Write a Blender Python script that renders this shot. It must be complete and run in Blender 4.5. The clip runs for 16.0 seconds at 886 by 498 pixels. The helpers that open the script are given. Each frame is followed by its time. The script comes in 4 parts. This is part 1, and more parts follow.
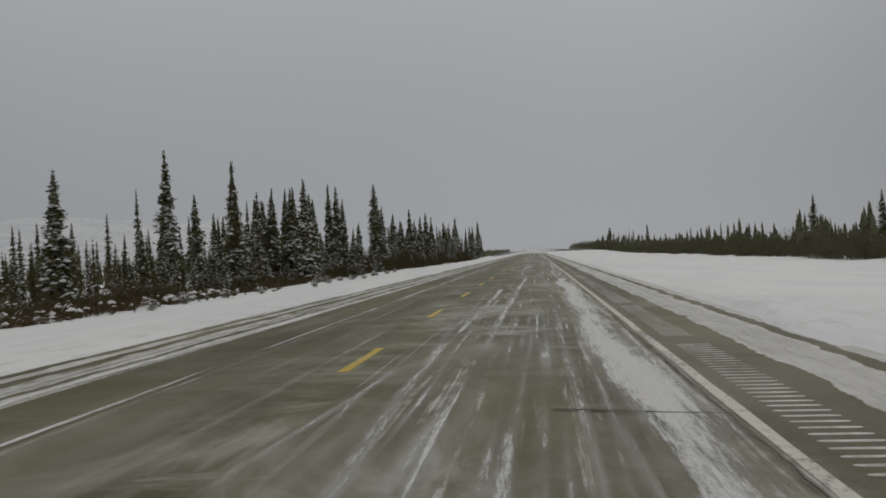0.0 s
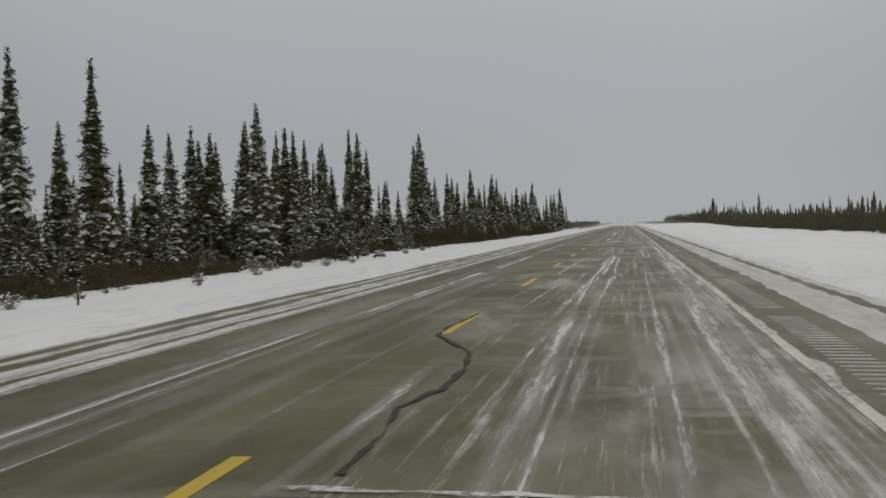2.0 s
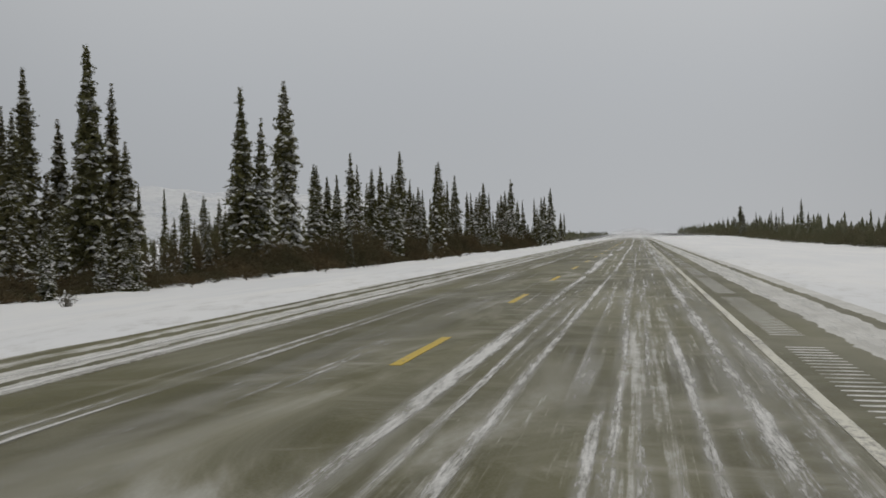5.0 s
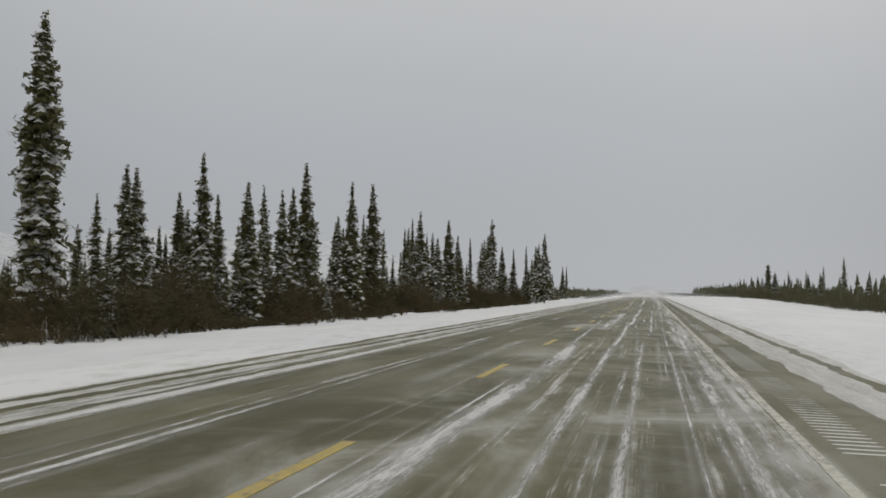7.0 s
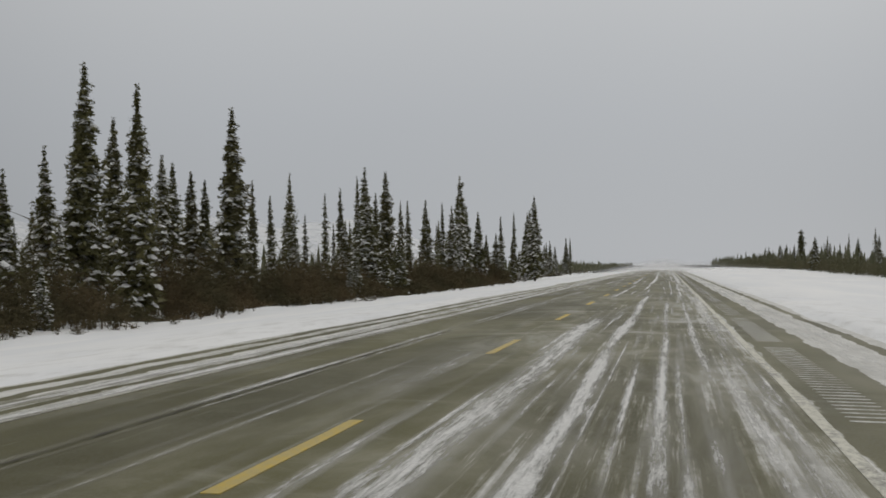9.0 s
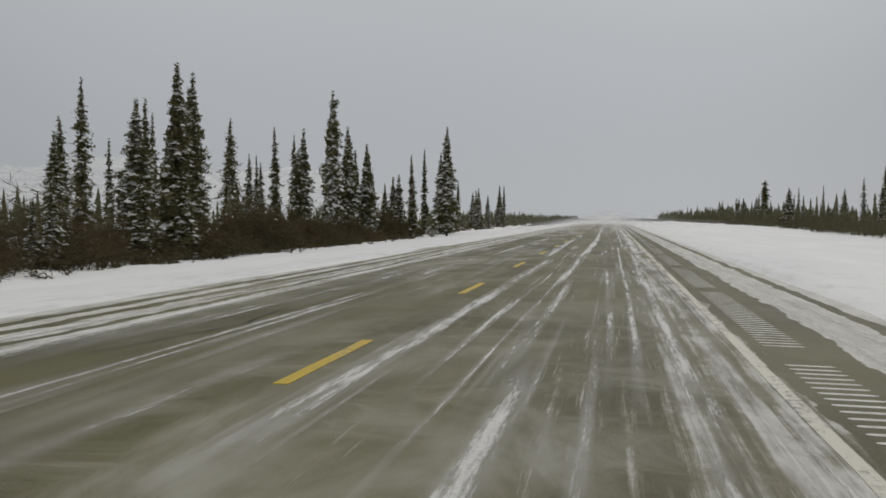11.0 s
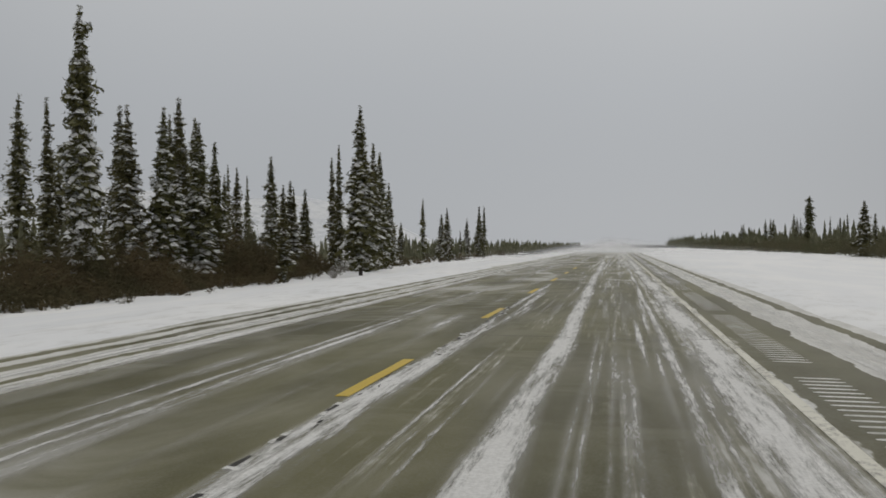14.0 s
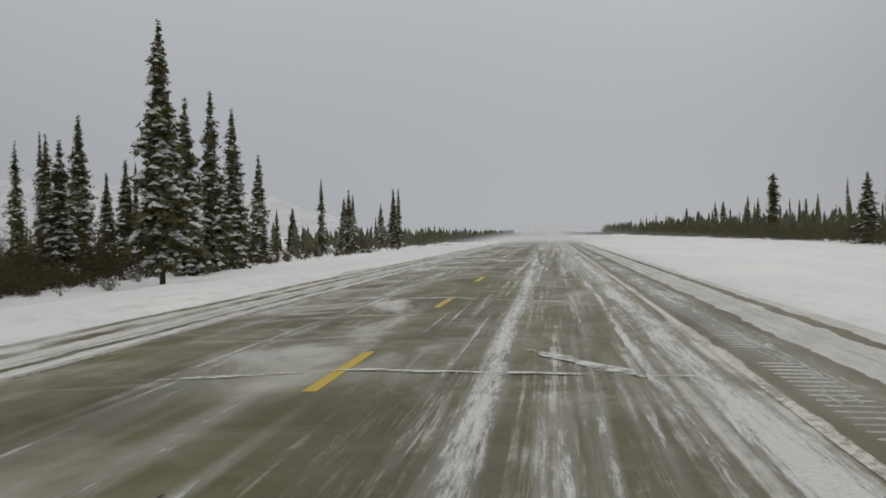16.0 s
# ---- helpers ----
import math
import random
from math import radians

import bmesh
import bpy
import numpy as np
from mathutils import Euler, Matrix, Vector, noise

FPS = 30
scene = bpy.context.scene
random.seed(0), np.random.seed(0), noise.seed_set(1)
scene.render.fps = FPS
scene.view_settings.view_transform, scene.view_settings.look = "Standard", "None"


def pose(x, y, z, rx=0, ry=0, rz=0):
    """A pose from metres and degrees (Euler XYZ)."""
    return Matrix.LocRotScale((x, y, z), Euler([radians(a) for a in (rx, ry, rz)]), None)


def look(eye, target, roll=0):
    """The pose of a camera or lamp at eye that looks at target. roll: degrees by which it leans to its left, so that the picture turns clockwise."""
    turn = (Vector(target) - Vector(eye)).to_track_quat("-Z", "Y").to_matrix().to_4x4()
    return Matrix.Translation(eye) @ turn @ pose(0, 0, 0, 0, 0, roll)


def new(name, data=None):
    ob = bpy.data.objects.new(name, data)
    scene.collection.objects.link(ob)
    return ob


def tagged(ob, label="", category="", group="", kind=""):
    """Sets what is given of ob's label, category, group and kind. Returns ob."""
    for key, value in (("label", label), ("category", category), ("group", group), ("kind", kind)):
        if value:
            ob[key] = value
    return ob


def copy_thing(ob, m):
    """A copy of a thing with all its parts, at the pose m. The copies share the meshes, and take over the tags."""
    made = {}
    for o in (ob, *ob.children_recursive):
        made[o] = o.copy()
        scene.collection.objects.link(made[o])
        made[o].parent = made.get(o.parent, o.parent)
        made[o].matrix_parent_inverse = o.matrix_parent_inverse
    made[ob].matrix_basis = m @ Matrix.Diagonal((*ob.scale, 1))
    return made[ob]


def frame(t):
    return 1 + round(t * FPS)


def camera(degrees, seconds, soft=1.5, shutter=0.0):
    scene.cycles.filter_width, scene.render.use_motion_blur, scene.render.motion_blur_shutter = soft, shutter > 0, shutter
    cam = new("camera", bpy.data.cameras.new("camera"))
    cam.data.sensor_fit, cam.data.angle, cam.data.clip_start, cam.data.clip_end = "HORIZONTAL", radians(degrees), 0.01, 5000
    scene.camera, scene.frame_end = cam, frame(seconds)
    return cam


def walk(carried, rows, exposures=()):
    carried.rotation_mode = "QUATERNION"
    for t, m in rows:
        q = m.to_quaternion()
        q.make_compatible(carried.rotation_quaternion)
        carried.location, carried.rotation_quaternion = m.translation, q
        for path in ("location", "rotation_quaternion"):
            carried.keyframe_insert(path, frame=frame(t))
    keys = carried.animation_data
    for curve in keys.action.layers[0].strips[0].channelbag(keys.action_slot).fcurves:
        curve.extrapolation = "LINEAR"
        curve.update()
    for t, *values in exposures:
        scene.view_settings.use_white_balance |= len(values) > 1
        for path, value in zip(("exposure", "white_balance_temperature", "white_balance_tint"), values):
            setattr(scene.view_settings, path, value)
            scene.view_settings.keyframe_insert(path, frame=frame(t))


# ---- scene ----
import itertools

# ---- camera and its way along the highway ----
# World: x = 0 is the yellow centre line, y runs down the road, z = 0 is the crown of the pavement.
cam = camera(48.07, 16.0, soft=1.7)
PATH = [  # seconds, x, y, z, and the Euler turns in degrees
    (0, 2.23, 0.00, 1.26, 90.32, 2.91, 5.38),
    (0.2, 2.23, 4.40, 1.26, 90.31, 2.80, 5.45),
    (0.5, 2.22, 11.00, 1.26, 90.70, 2.64, 5.30),
    (0.8, 2.20, 17.68, 1.26, 90.32, 2.35, 5.26),
    (1, 2.18, 22.14, 1.26, 90.50, 2.15, 6.86),
    (1.2, 2.13, 26.64, 1.26, 87.75, 1.93, 7.38),
    (1.5, 2.05, 33.40, 1.26, 89.68, 1.60, 7.65),
    (1.8, 2.13, 40.04, 1.26, 90.39, 1.81, 9.55),
    (2, 2.19, 44.46, 1.26, 88.80, 1.95, 10.56),
    (2.2, 2.23, 48.76, 1.26, 89.22, 1.99, 10.81),
    (2.5, 2.28, 55.21, 1.25, 89.22, 2.05, 10.34),
    (2.8, 2.26, 61.94, 1.26, 88.13, 1.38, 10.19),
    (3, 2.25, 66.42, 1.26, 86.96, 0.94, 9.90),
    (3.2, 2.30, 70.92, 1.26, 88.90, 1.05, 10.15),
    (3.5, 2.37, 77.68, 1.25, 88.12, 1.21, 9.59),
    (3.8, 2.39, 84.20, 1.25, 87.68, 0.84, 9.74),
    (4, 2.40, 88.54, 1.25, 88.98, 0.59, 10.13),
    (4.2, 2.40, 92.82, 1.25, 89.16, 0.83, 10.47),
    (6.3, 2.31, 136.20, 1.25, 91.73, 0.67, 11.86),
    (6.5, 2.30, 140.17, 1.25, 92.75, 0.08, 11.63),
    (6.8, 2.37, 146.12, 1.25, 91.38, -0.32, 11.74),
    (7, 2.42, 150.08, 1.25, 92.38, -0.58, 11.81),
    (7.2, 2.36, 153.81, 1.25, 90.66, -0.66, 12.10),
    (7.5, 2.26, 159.41, 1.25, 91.91, -0.78, 12.09),
    (7.8, 2.31, 164.99, 1.25, 90.86, -0.54, 12.37),
    (8, 2.35, 168.71, 1.25, 91.73, -0.38, 12.18),
    (8.2, 2.39, 172.28, 1.25, 91.23, -0.16, 11.88),
    (8.5, 2.44, 177.63, 1.25, 92.56, 0.17, 12.24),
    (8.8, 2.49, 182.75, 1.25, 92.98, 0.52, 12.46),
    (9, 2.52, 186.17, 1.25, 91.08, 0.75, 12.71),
    (9.2, 2.55, 189.68, 1.25, 91.57, 1.00, 13.16),
    (11.3, 2.42, 225.08, 1.25, 88.00, -0.05, 9.23),
    (11.5, 2.41, 228.17, 1.25, 90.19, 0.18, 9.32),
    (11.8, 2.37, 232.66, 1.25, 90.89, 0.40, 9.56),
    (12, 2.34, 235.66, 1.25, 92.31, 0.54, 9.72),
    (12.2, 2.32, 238.79, 1.25, 90.86, 0.50, 9.90),
    (12.5, 2.30, 243.49, 1.25, 91.48, 0.43, 10.03),
    (12.8, 2.27, 247.85, 1.26, 91.41, 0.33, 9.59),
    (13, 2.25, 250.76, 1.26, 90.65, 0.27, 9.76),
    (13.2, 2.23, 253.56, 1.26, 89.97, 0.39, 10.34),
    (13.5, 2.20, 257.75, 1.26, 91.04, 0.58, 9.94),
    (13.8, 2.24, 261.78, 1.25, 89.97, 0.42, 10.35),
    (14, 2.27, 264.47, 1.25, 89.82, 0.32, 9.96),
    (14.2, 2.21, 267.18, 1.25, 90.48, 0.57, 9.73),
    (14.5, 2.12, 271.25, 1.26, 90.34, 0.94, 9.86),
    (14.8, 2.12, 275.34, 1.26, 91.23, 0.80, 8.44),
    (15, 2.12, 278.07, 1.26, 89.77, 0.70, 7.79),
    (15.2, 2.12, 280.90, 1.26, 90.28, 0.76, 7.13),
    (15.5, 2.13, 285.14, 1.26, 89.43, 0.84, 6.01),
    (15.8, 2.03, 289.06, 1.26, 87.97, 0.92, 6.06),
    (16, 1.97, 291.68, 1.26, 89.13, 0.98, 6.22),
]
EXPOSURE = [(0.0, -0.42), (1.5, -0.28), (2.5, -0.1), (3.5, -0.06), (6.5, -0.01), (13.0, -0.02), (15.0, -0.06), (16.0, -0.06)]
walk(cam, [(t, pose(x, y, z, rx, ry, rz)) for t, x, y, z, rx, ry, rz in PATH], EXPOSURE)

# ---- overcast daylight ----
world = bpy.data.worlds.new("overcast_sky")
scene.world = world
world.use_nodes = True
wn, wl = world.node_tree.nodes, world.node_tree.links
wn.clear()
sky = wn.new("ShaderNodeTexSky")
sky.sky_type, sky.sun_disc = "NISHITA", False
sky.sun_elevation, sky.sun_rotation = radians(24), radians(15)
grey = wn.new("ShaderNodeHueSaturation")
grey.inputs["Saturation"].default_value = 0.12
wl.new(sky.outputs[0], grey.inputs["Color"])
cloud = wn.new("ShaderNodeMix")
cloud.data_type = "RGBA"
cloud.inputs[0].default_value = 0.96
tone = wn.new("ShaderNodeMix")  # cool grey near the horizon, neutral overhead
tone.data_type = "RGBA"
tone.inputs[6].default_value, tone.inputs[7].default_value = (5.06, 5.28, 5.56, 1), (5.42, 5.36, 5.16, 1)
wl.new(tone.outputs[2], cloud.inputs[7])
wl.new(grey.outputs[0], cloud.inputs[6])
bg = wn.new("ShaderNodeBackground")
bg.inputs["Strength"].default_value = 0.0865
# the cloud is thinnest towards the hidden sun, ahead and to the right
coord = wn.new("ShaderNodeTexCoord")
toward = wn.new("ShaderNodeVectorMath")
toward.operation = "DOT_PRODUCT"
toward.inputs[1].default_value = (-0.19, 0.95, 0.24)
wl.new(coord.outputs["Generated"], toward.inputs[0])
thin = wn.new("ShaderNodeMapRange")
thin.interpolation_type = "SMOOTHSTEP"
for slot, value in zip((1, 2, 3, 4), (0.82, 0.99, 0.81, 1.0)):
    thin.inputs[slot].default_value = value
wl.new(toward.outputs["Value"], thin.inputs[0])
shade = wn.new("ShaderNodeVectorMath")
shade.operation = "SCALE"
wl.new(cloud.outputs[2], shade.inputs[0])
# and an overcast sky is brightest overhead
part_z = wn.new("ShaderNodeSeparateXYZ")
wl.new(coord.outputs["Generated"], part_z.inputs[0])
high = wn.new("ShaderNodeMapRange")
high.interpolation_type = "SMOOTHSTEP"
for slot, value in zip((1, 2, 3, 4), (0.0, 0.8, 0.875, 1.68)):
    high.inputs[slot].default_value = value
wl.new(part_z.outputs[2], high.inputs[0])
lift = wn.new("ShaderNodeMapRange")
lift.inputs[1].default_value, lift.inputs[2].default_value = 0.15, 0.6
wl.new(part_z.outputs[2], lift.inputs[0])
wl.new(lift.outputs[0], tone.inputs[0])
level = wn.new("ShaderNodeMath")
level.operation = "MULTIPLY"
wl.new(thin.outputs[0], level.inputs[0])
wl.new(high.outputs[0], level.inputs[1])
wl.new(level.outputs[0], shade.inputs["Scale"])
wl.new(shade.outputs[0], bg.inputs["Color"])
wout = wn.new("ShaderNodeOutputWorld")
wl.new(bg.outputs[0], wout.inputs["Surface"])

sun_data = bpy.data.lights.new("sun", "SUN")
sun_data.energy, sun_data.angle, sun_data.color = 0.35, radians(30), (1.0, 0.97, 0.93)
sun = new("sun", sun_data)
sun.matrix_world = look((23.5, 87, 40), (0, 0, 0))


# ---- materials ----
class Nodes:
    """Small helper round a node material."""

    def __init__(self, name):
        self.mat = bpy.data.materials.new(name)
        self.mat.use_nodes = True
        self.n, self.l = self.mat.node_tree.nodes, self.mat.node_tree.links
        self.n.clear()
        self.out = self.n.new("ShaderNodeOutputMaterial")
        self.geo = self.n.new("ShaderNodeNewGeometry")
        self.sep = self.n.new("ShaderNodeSeparateXYZ")
        self.l.new(self.geo.outputs["Position"], self.sep.inputs[0])

    def put(self, socket, value):
        if isinstance(value, bpy.types.NodeSocket):
            self.l.new(value, socket)
        else:
            socket.default_value = value

    def math(self, op, a, b=0.0, clamp=False):
        m = self.n.new("ShaderNodeMath")
        m.operation, m.use_clamp = op, clamp
        self.put(m.inputs[0], a), self.put(m.inputs[1], b)
        return m.outputs[0]

    def scaled(self, sx, sy, sz, shift=0.0):
        v = self.n.new("ShaderNodeVectorMath")
        v.operation = "MULTIPLY_ADD"
        self.l.new(self.geo.outputs["Position"], v.inputs[0])
        v.inputs[1].default_value, v.inputs[2].default_value = (sx, sy, sz), (shift, shift * 1.7, shift * 0.6)
        return v.outputs[0]

    def noise(self, vector, scale=1.0, detail=4.0, rough=0.55, warp=0.0):
        t = self.n.new("ShaderNodeTexNoise")
        t.inputs["Scale"].default_value, t.inputs["Detail"].default_value = scale, detail
        t.inputs["Roughness"].default_value, t.inputs["Distortion"].default_value = rough, warp
        self.l.new(vector, t.inputs["Vector"])
        return t.outputs["Fac"]

    def ramp(self, value, lo, hi, a=0.0, b=1.0):
        m = self.n.new("ShaderNodeMapRange")
        m.interpolation_type = "SMOOTHSTEP"
        self.put(m.inputs[0], value)
        for k, v in enumerate((lo, hi, a, b)):
            m.inputs[k + 1].default_value = v
        return m.outputs[0]

    def mix(self, fac, a, b):
        m = self.n.new("ShaderNodeMix")
        m.data_type = "RGBA"
        self.put(m.inputs[0], fac)
        self.put(m.inputs[6], a if isinstance(a, bpy.types.NodeSocket) else (*a, 1))
        self.put(m.inputs[7], b if isinstance(b, bpy.types.NodeSocket) else (*b, 1))
        return m.outputs[2]

    def bump(self, height, strength=0.3, distance=0.02):
        b = self.n.new("ShaderNodeBump")
        b.inputs["Strength"].default_value, b.inputs["Distance"].default_value = strength, distance
        self.l.new(height, b.inputs["Height"])
        return b.outputs[0]

    def surface(self, colour, rough=0.8, normal=None, alpha=None, spec=0.3):
        p = self.n.new("ShaderNodeBsdfPrincipled")
        self.put(p.inputs["Base Color"], colour if isinstance(colour, bpy.types.NodeSocket) else (*colour, 1))
        self.put(p.inputs["Roughness"], rough)
        p.inputs["Specular IOR Level"].default_value = spec
        if normal is not None:
            self.l.new(normal, p.inputs["Normal"])
        if alpha is not None:
            self.put(p.inputs["Alpha"], alpha)
        self.l.new(p.outputs[0], self.out.inputs["Surface"])
        return self.mat


def snow_material():
    k = Nodes("snow")
    drift = k.noise(k.scaled(0.25, 0.06, 0.25), 1.0, 5, 0.6, 0.6)
    grain = k.noise(k.scaled(1, 1, 1), 9.0, 6, 0.7)
    tint = k.mix(k.ramp(drift, 0.35, 0.7), (0.80, 0.81, 0.83), (0.88, 0.88, 0.88))
    grit = k.noise(k.scaled(1, 0.3, 1, 7.0), 2.2, 6, 0.75)
    near = k.ramp(k.math("ABSOLUTE", k.sep.outputs[0]), 6.0, 9.5, 0.5, 0.0)
    tint = k.mix(k.math("MULTIPLY", k.ramp(grit, 0.45, 0.75), near), tint, (0.45, 0.44, 0.41))
    return k.surface(tint, 0.75, k.bump(k.math("ADD", k.math("MULTIPLY", drift, 2.0), k.math("MULTIPLY", grain, 0.12)), 0.5, 0.12), spec=0.2)


def asphalt_material():
    """Worn olive-grey asphalt with lanes of blown snow lying in streaks along the road."""
    k = Nodes("asphalt_with_blown_snow")
    x, y = k.sep.outputs[0], k.sep.outputs[1]
    chip = k.noise(k.scaled(1, 1, 1), 55.0, 3, 0.7)
    patch = k.noise(k.scaled(0.5, 0.09, 1), 1.0, 5, 0.6)
    base = k.mix(k.ramp(patch, 0.3, 0.7), (0.060, 0.056, 0.017), (0.124, 0.116, 0.043))
    base = k.mix(k.ramp(chip, 0.35, 0.75, 0.0, 0.35), base, (0.2, 0.19, 0.165))
    # long fine streaks of snow drawn out by the traffic
    fine = k.noise(k.scaled(5.0, 0.085, 1), 1.0, 7, 0.72)
    wide = k.noise(k.scaled(1.3, 0.02, 1, 3.0), 1.0, 4, 0.6)
    broken = k.noise(k.scaled(2.2, 0.8, 1, 9.0), 1.0, 7, 0.74)
    # across the road: snow gathers right of the centre line and towards the edge line
    wander = k.math("MULTIPLY", k.math("SUBTRACT", k.noise(k.scaled(0.7, 0.5, 1, 15.0), 1.0, 5, 0.65), 0.5), 0.5)
    w = k.math("ADD", x, wander)

    def strip(middle, half, amount):
        return k.ramp(k.math("ABSOLUTE", k.math("SUBTRACT", w, middle)), half * 0.35, half, amount, 0.0)

    lane = k.math("ADD", k.ramp(x, -0.3, 1.0, -0.05, 0.02), k.ramp(x, 2.2, 3.4, 0.0, 0.055))
    # the last ramp, beyond y = 330, whitens the road in place of haze
    for more in (k.ramp(w, 3.80, 3.86, 0.0, -0.16), k.ramp(w, 4.42, 5.0, 0.0, 0.40), strip(5.72, 0.16, -0.55), strip(4.72, 0.14, -0.25),
                 k.ramp(x, -3.35, -3.15, 0.2, 0.0), strip(-3.66, 0.10, -0.5), strip(-4.42, 0.17, -0.33), strip(-5.0, 0.16, -0.24), k.ramp(y, 270, 330, 0.0, 0.06), k.ramp(y, 330, 520, 0.0, 0.07)):
        lane = k.math("ADD", lane, more)
    total = k.math("ADD", k.math("ADD", k.math("MULTIPLY", fine, 0.55), k.math("MULTIPLY", wide, 0.3)), k.math("MULTIPLY", broken, 0.25))
    total = k.math("ADD", total, lane)
    cover = k.ramp(total, 0.575, 0.74, 0.0, 0.85)
    # wisps of drifting snow lying aslant over the lanes, in patches a few steps long
    aslant = k.n.new("ShaderNodeVectorRotate")
    aslant.rotation_type = "Z_AXIS"
    aslant.inputs["Angle"].default_value = radians(24)
    k.l.new(k.scaled(0.62, 0.22, 1, 5.0), aslant.inputs["Vector"])
    veil = k.noise(aslant.outputs[0], 1.0, 6, 0.62, 0.6)
    across = k.n.new("ShaderNodeVectorRotate")
    across.rotation_type = "Z_AXIS"
    across.inputs["Angle"].default_value = radians(-32)
    k.l.new(k.scaled(0.5, 0.8, 1, 21.0), across.inputs["Vector"])
    curl = k.noise(across.outputs[0], 1.0, 6, 0.64, 0.7)
    where = k.ramp(k.noise(k.scaled(0.2, 0.07, 1, 31.0), 1.0, 3, 0.6), 0.36, 0.62, 0.45, 1.0)
    wisp = k.math("MAXIMUM", k.ramp(veil, 0.40, 0.68, 0.0, 0.60), k.ramp(curl, 0.44, 0.70, 0.0, 0.50))
    far_lane = k.math("ADD", k.ramp(y, 222, 244, 0.0, 1.7), k.math("MULTIPLY", k.ramp(y, 80, 90), k.ramp(y, 94, 110, 0.95, 0.0)))
    wisp = k.math("MULTIPLY", wisp, k.math("MULTIPLY", where, k.math("MULTIPLY", k.math("MAXIMUM", k.ramp(x, -1.6, 0.3, 0.38, 1.0), k.math("MULTIPLY", k.ramp(x, -0.3, 0.3, 1.0, 0.0), far_lane)), k.ramp(x, 3.75, 3.9, 1.0, 0.45))))
    thick = k.math("ADD", k.ramp(y, 212, 240, 1.0, 0.42), k.ramp(y, 286, 312, 0.0, 0.6))
    cover = k.math("MAXIMUM", cover, k.math("MULTIPLY", wisp, thick))
    lain = k.mix(k.ramp(broken, 0.35, 0.65), (0.62, 0.615, 0.59), (0.80, 0.795, 0.775))
    # scuffed specks in the driven lane
    speck = k.noise(k.scaled(20.0, 0.6, 1, 41.0), 1.0, 4, 0.7)
    scuffed = k.math("MULTIPLY", k.ramp(k.noise(k.scaled(0.9, 0.12, 1, 17.0), 1.0, 4, 0.6), 0.44, 0.6), k.math("MULTIPLY", k.ramp(x, 0.3, 1.2), k.ramp(x, 3.6, 3.8, 1.0, 0.0)))
    cover = k.math("MAXIMUM", cover, k.math("MULTIPLY", k.ramp(speck, 0.49, 0.72, 0.0, 0.6), scuffed))
    lain = k.mix(k.ramp(cover, 0.15, 0.6), (0.52, 0.505, 0.42), lain)
    colour = k.mix(cover, base, lain)
    bump = k.bump(k.math("ADD", k.math("MULTIPLY", chip, 0.4), cover), 0.35, 0.01)
    return k.surface(colour, k.ramp(cover, 0, 1, 0.7, 0.85), bump, spec=0.2)


def paint_material(name, colour, worn, wear):
    k = Nodes(name)
    chip = k.noise(k.scaled(1, 0.5, 1), 14.0, 6, 0.7)
    big = k.noise(k.scaled(1, 0.25, 1, 2.0), 1.6, 4, 0.6)
    fac = k.ramp(k.math("ADD", k.math("MULTIPLY", chip, 0.6), k.math("MULTIPLY", big, 0.5)), wear, wear + 0.16)
    dusted = k.mix(k.ramp(big, 0.5, 0.8, 0, 0.35), colour, (0.7, 0.7, 0.7))
    # the long stretch where the snow has been driven over the lines
    stretch = k.math("MULTIPLY", k.ramp(k.sep.outputs[1], 140, 158), k.ramp(k.sep.outputs[1], 196, 222, 1.0, 0.0))
    dusted = k.mix(k.math("MULTIPLY", stretch, k.ramp(chip, 0.3, 0.6, 0.1, 0.45)), dusted, (0.34, 0.33, 0.25))
    return k.surface(k.mix(fac, dusted, worn), 0.6, k.bump(chip, 0.2, 0.004))


def plain_material(name, a, b, scale=6.0, rough=0.85):
    k = Nodes(name)
    g = k.noise(k.scaled(1, 1, 1), scale, 5, 0.65)
    return k.surface(k.mix(k.ramp(g, 0.3, 0.7), a, b), rough, k.bump(g, 0.4, 0.02))


def foliage_material():
    k = Nodes("spruce_needles")
    info = k.n.new("ShaderNodeObjectInfo")
    g = k.noise(k.scaled(1, 1, 1), 1.3, 4, 0.65)
    fine = k.noise(k.scaled(1, 1, 1), 14.0, 3, 0.6)
    green = k.mix(k.ramp(g, 0.3, 0.7), (0.076, 0.079, 0.031), (0.143, 0.138, 0.057))
    green = k.mix(k.math("MULTIPLY", info.outputs["Random"], 0.5), green, (0.105, 0.084, 0.042))
    green = k.mix(k.ramp(fine, 0.5, 0.75, 0, 0.6), green, (0.135, 0.132, 0.078))
    nrm = k.n.new("ShaderNodeSeparateXYZ")
    k.l.new(k.geo.outputs["Normal"], nrm.inputs[0])
    lying = k.math("MULTIPLY", k.ramp(nrm.outputs[2], 0.35, 0.85), k.ramp(k.math("ADD", k.math("MULTIPLY", g, 0.5), k.math("MULTIPLY", fine, 0.6)), 0.5, 0.68))
    # the sprays are open between their needles
    spray = k.ramp(k.noise(k.scaled(1, 1, 1, 3.0), 10.0, 2, 0.6), 0.37, 0.43)
    return k.surface(k.mix(k.math("MULTIPLY", lying, 0.16), green, (0.78, 0.79, 0.8)), 0.9, alpha=spray, spec=0.15)


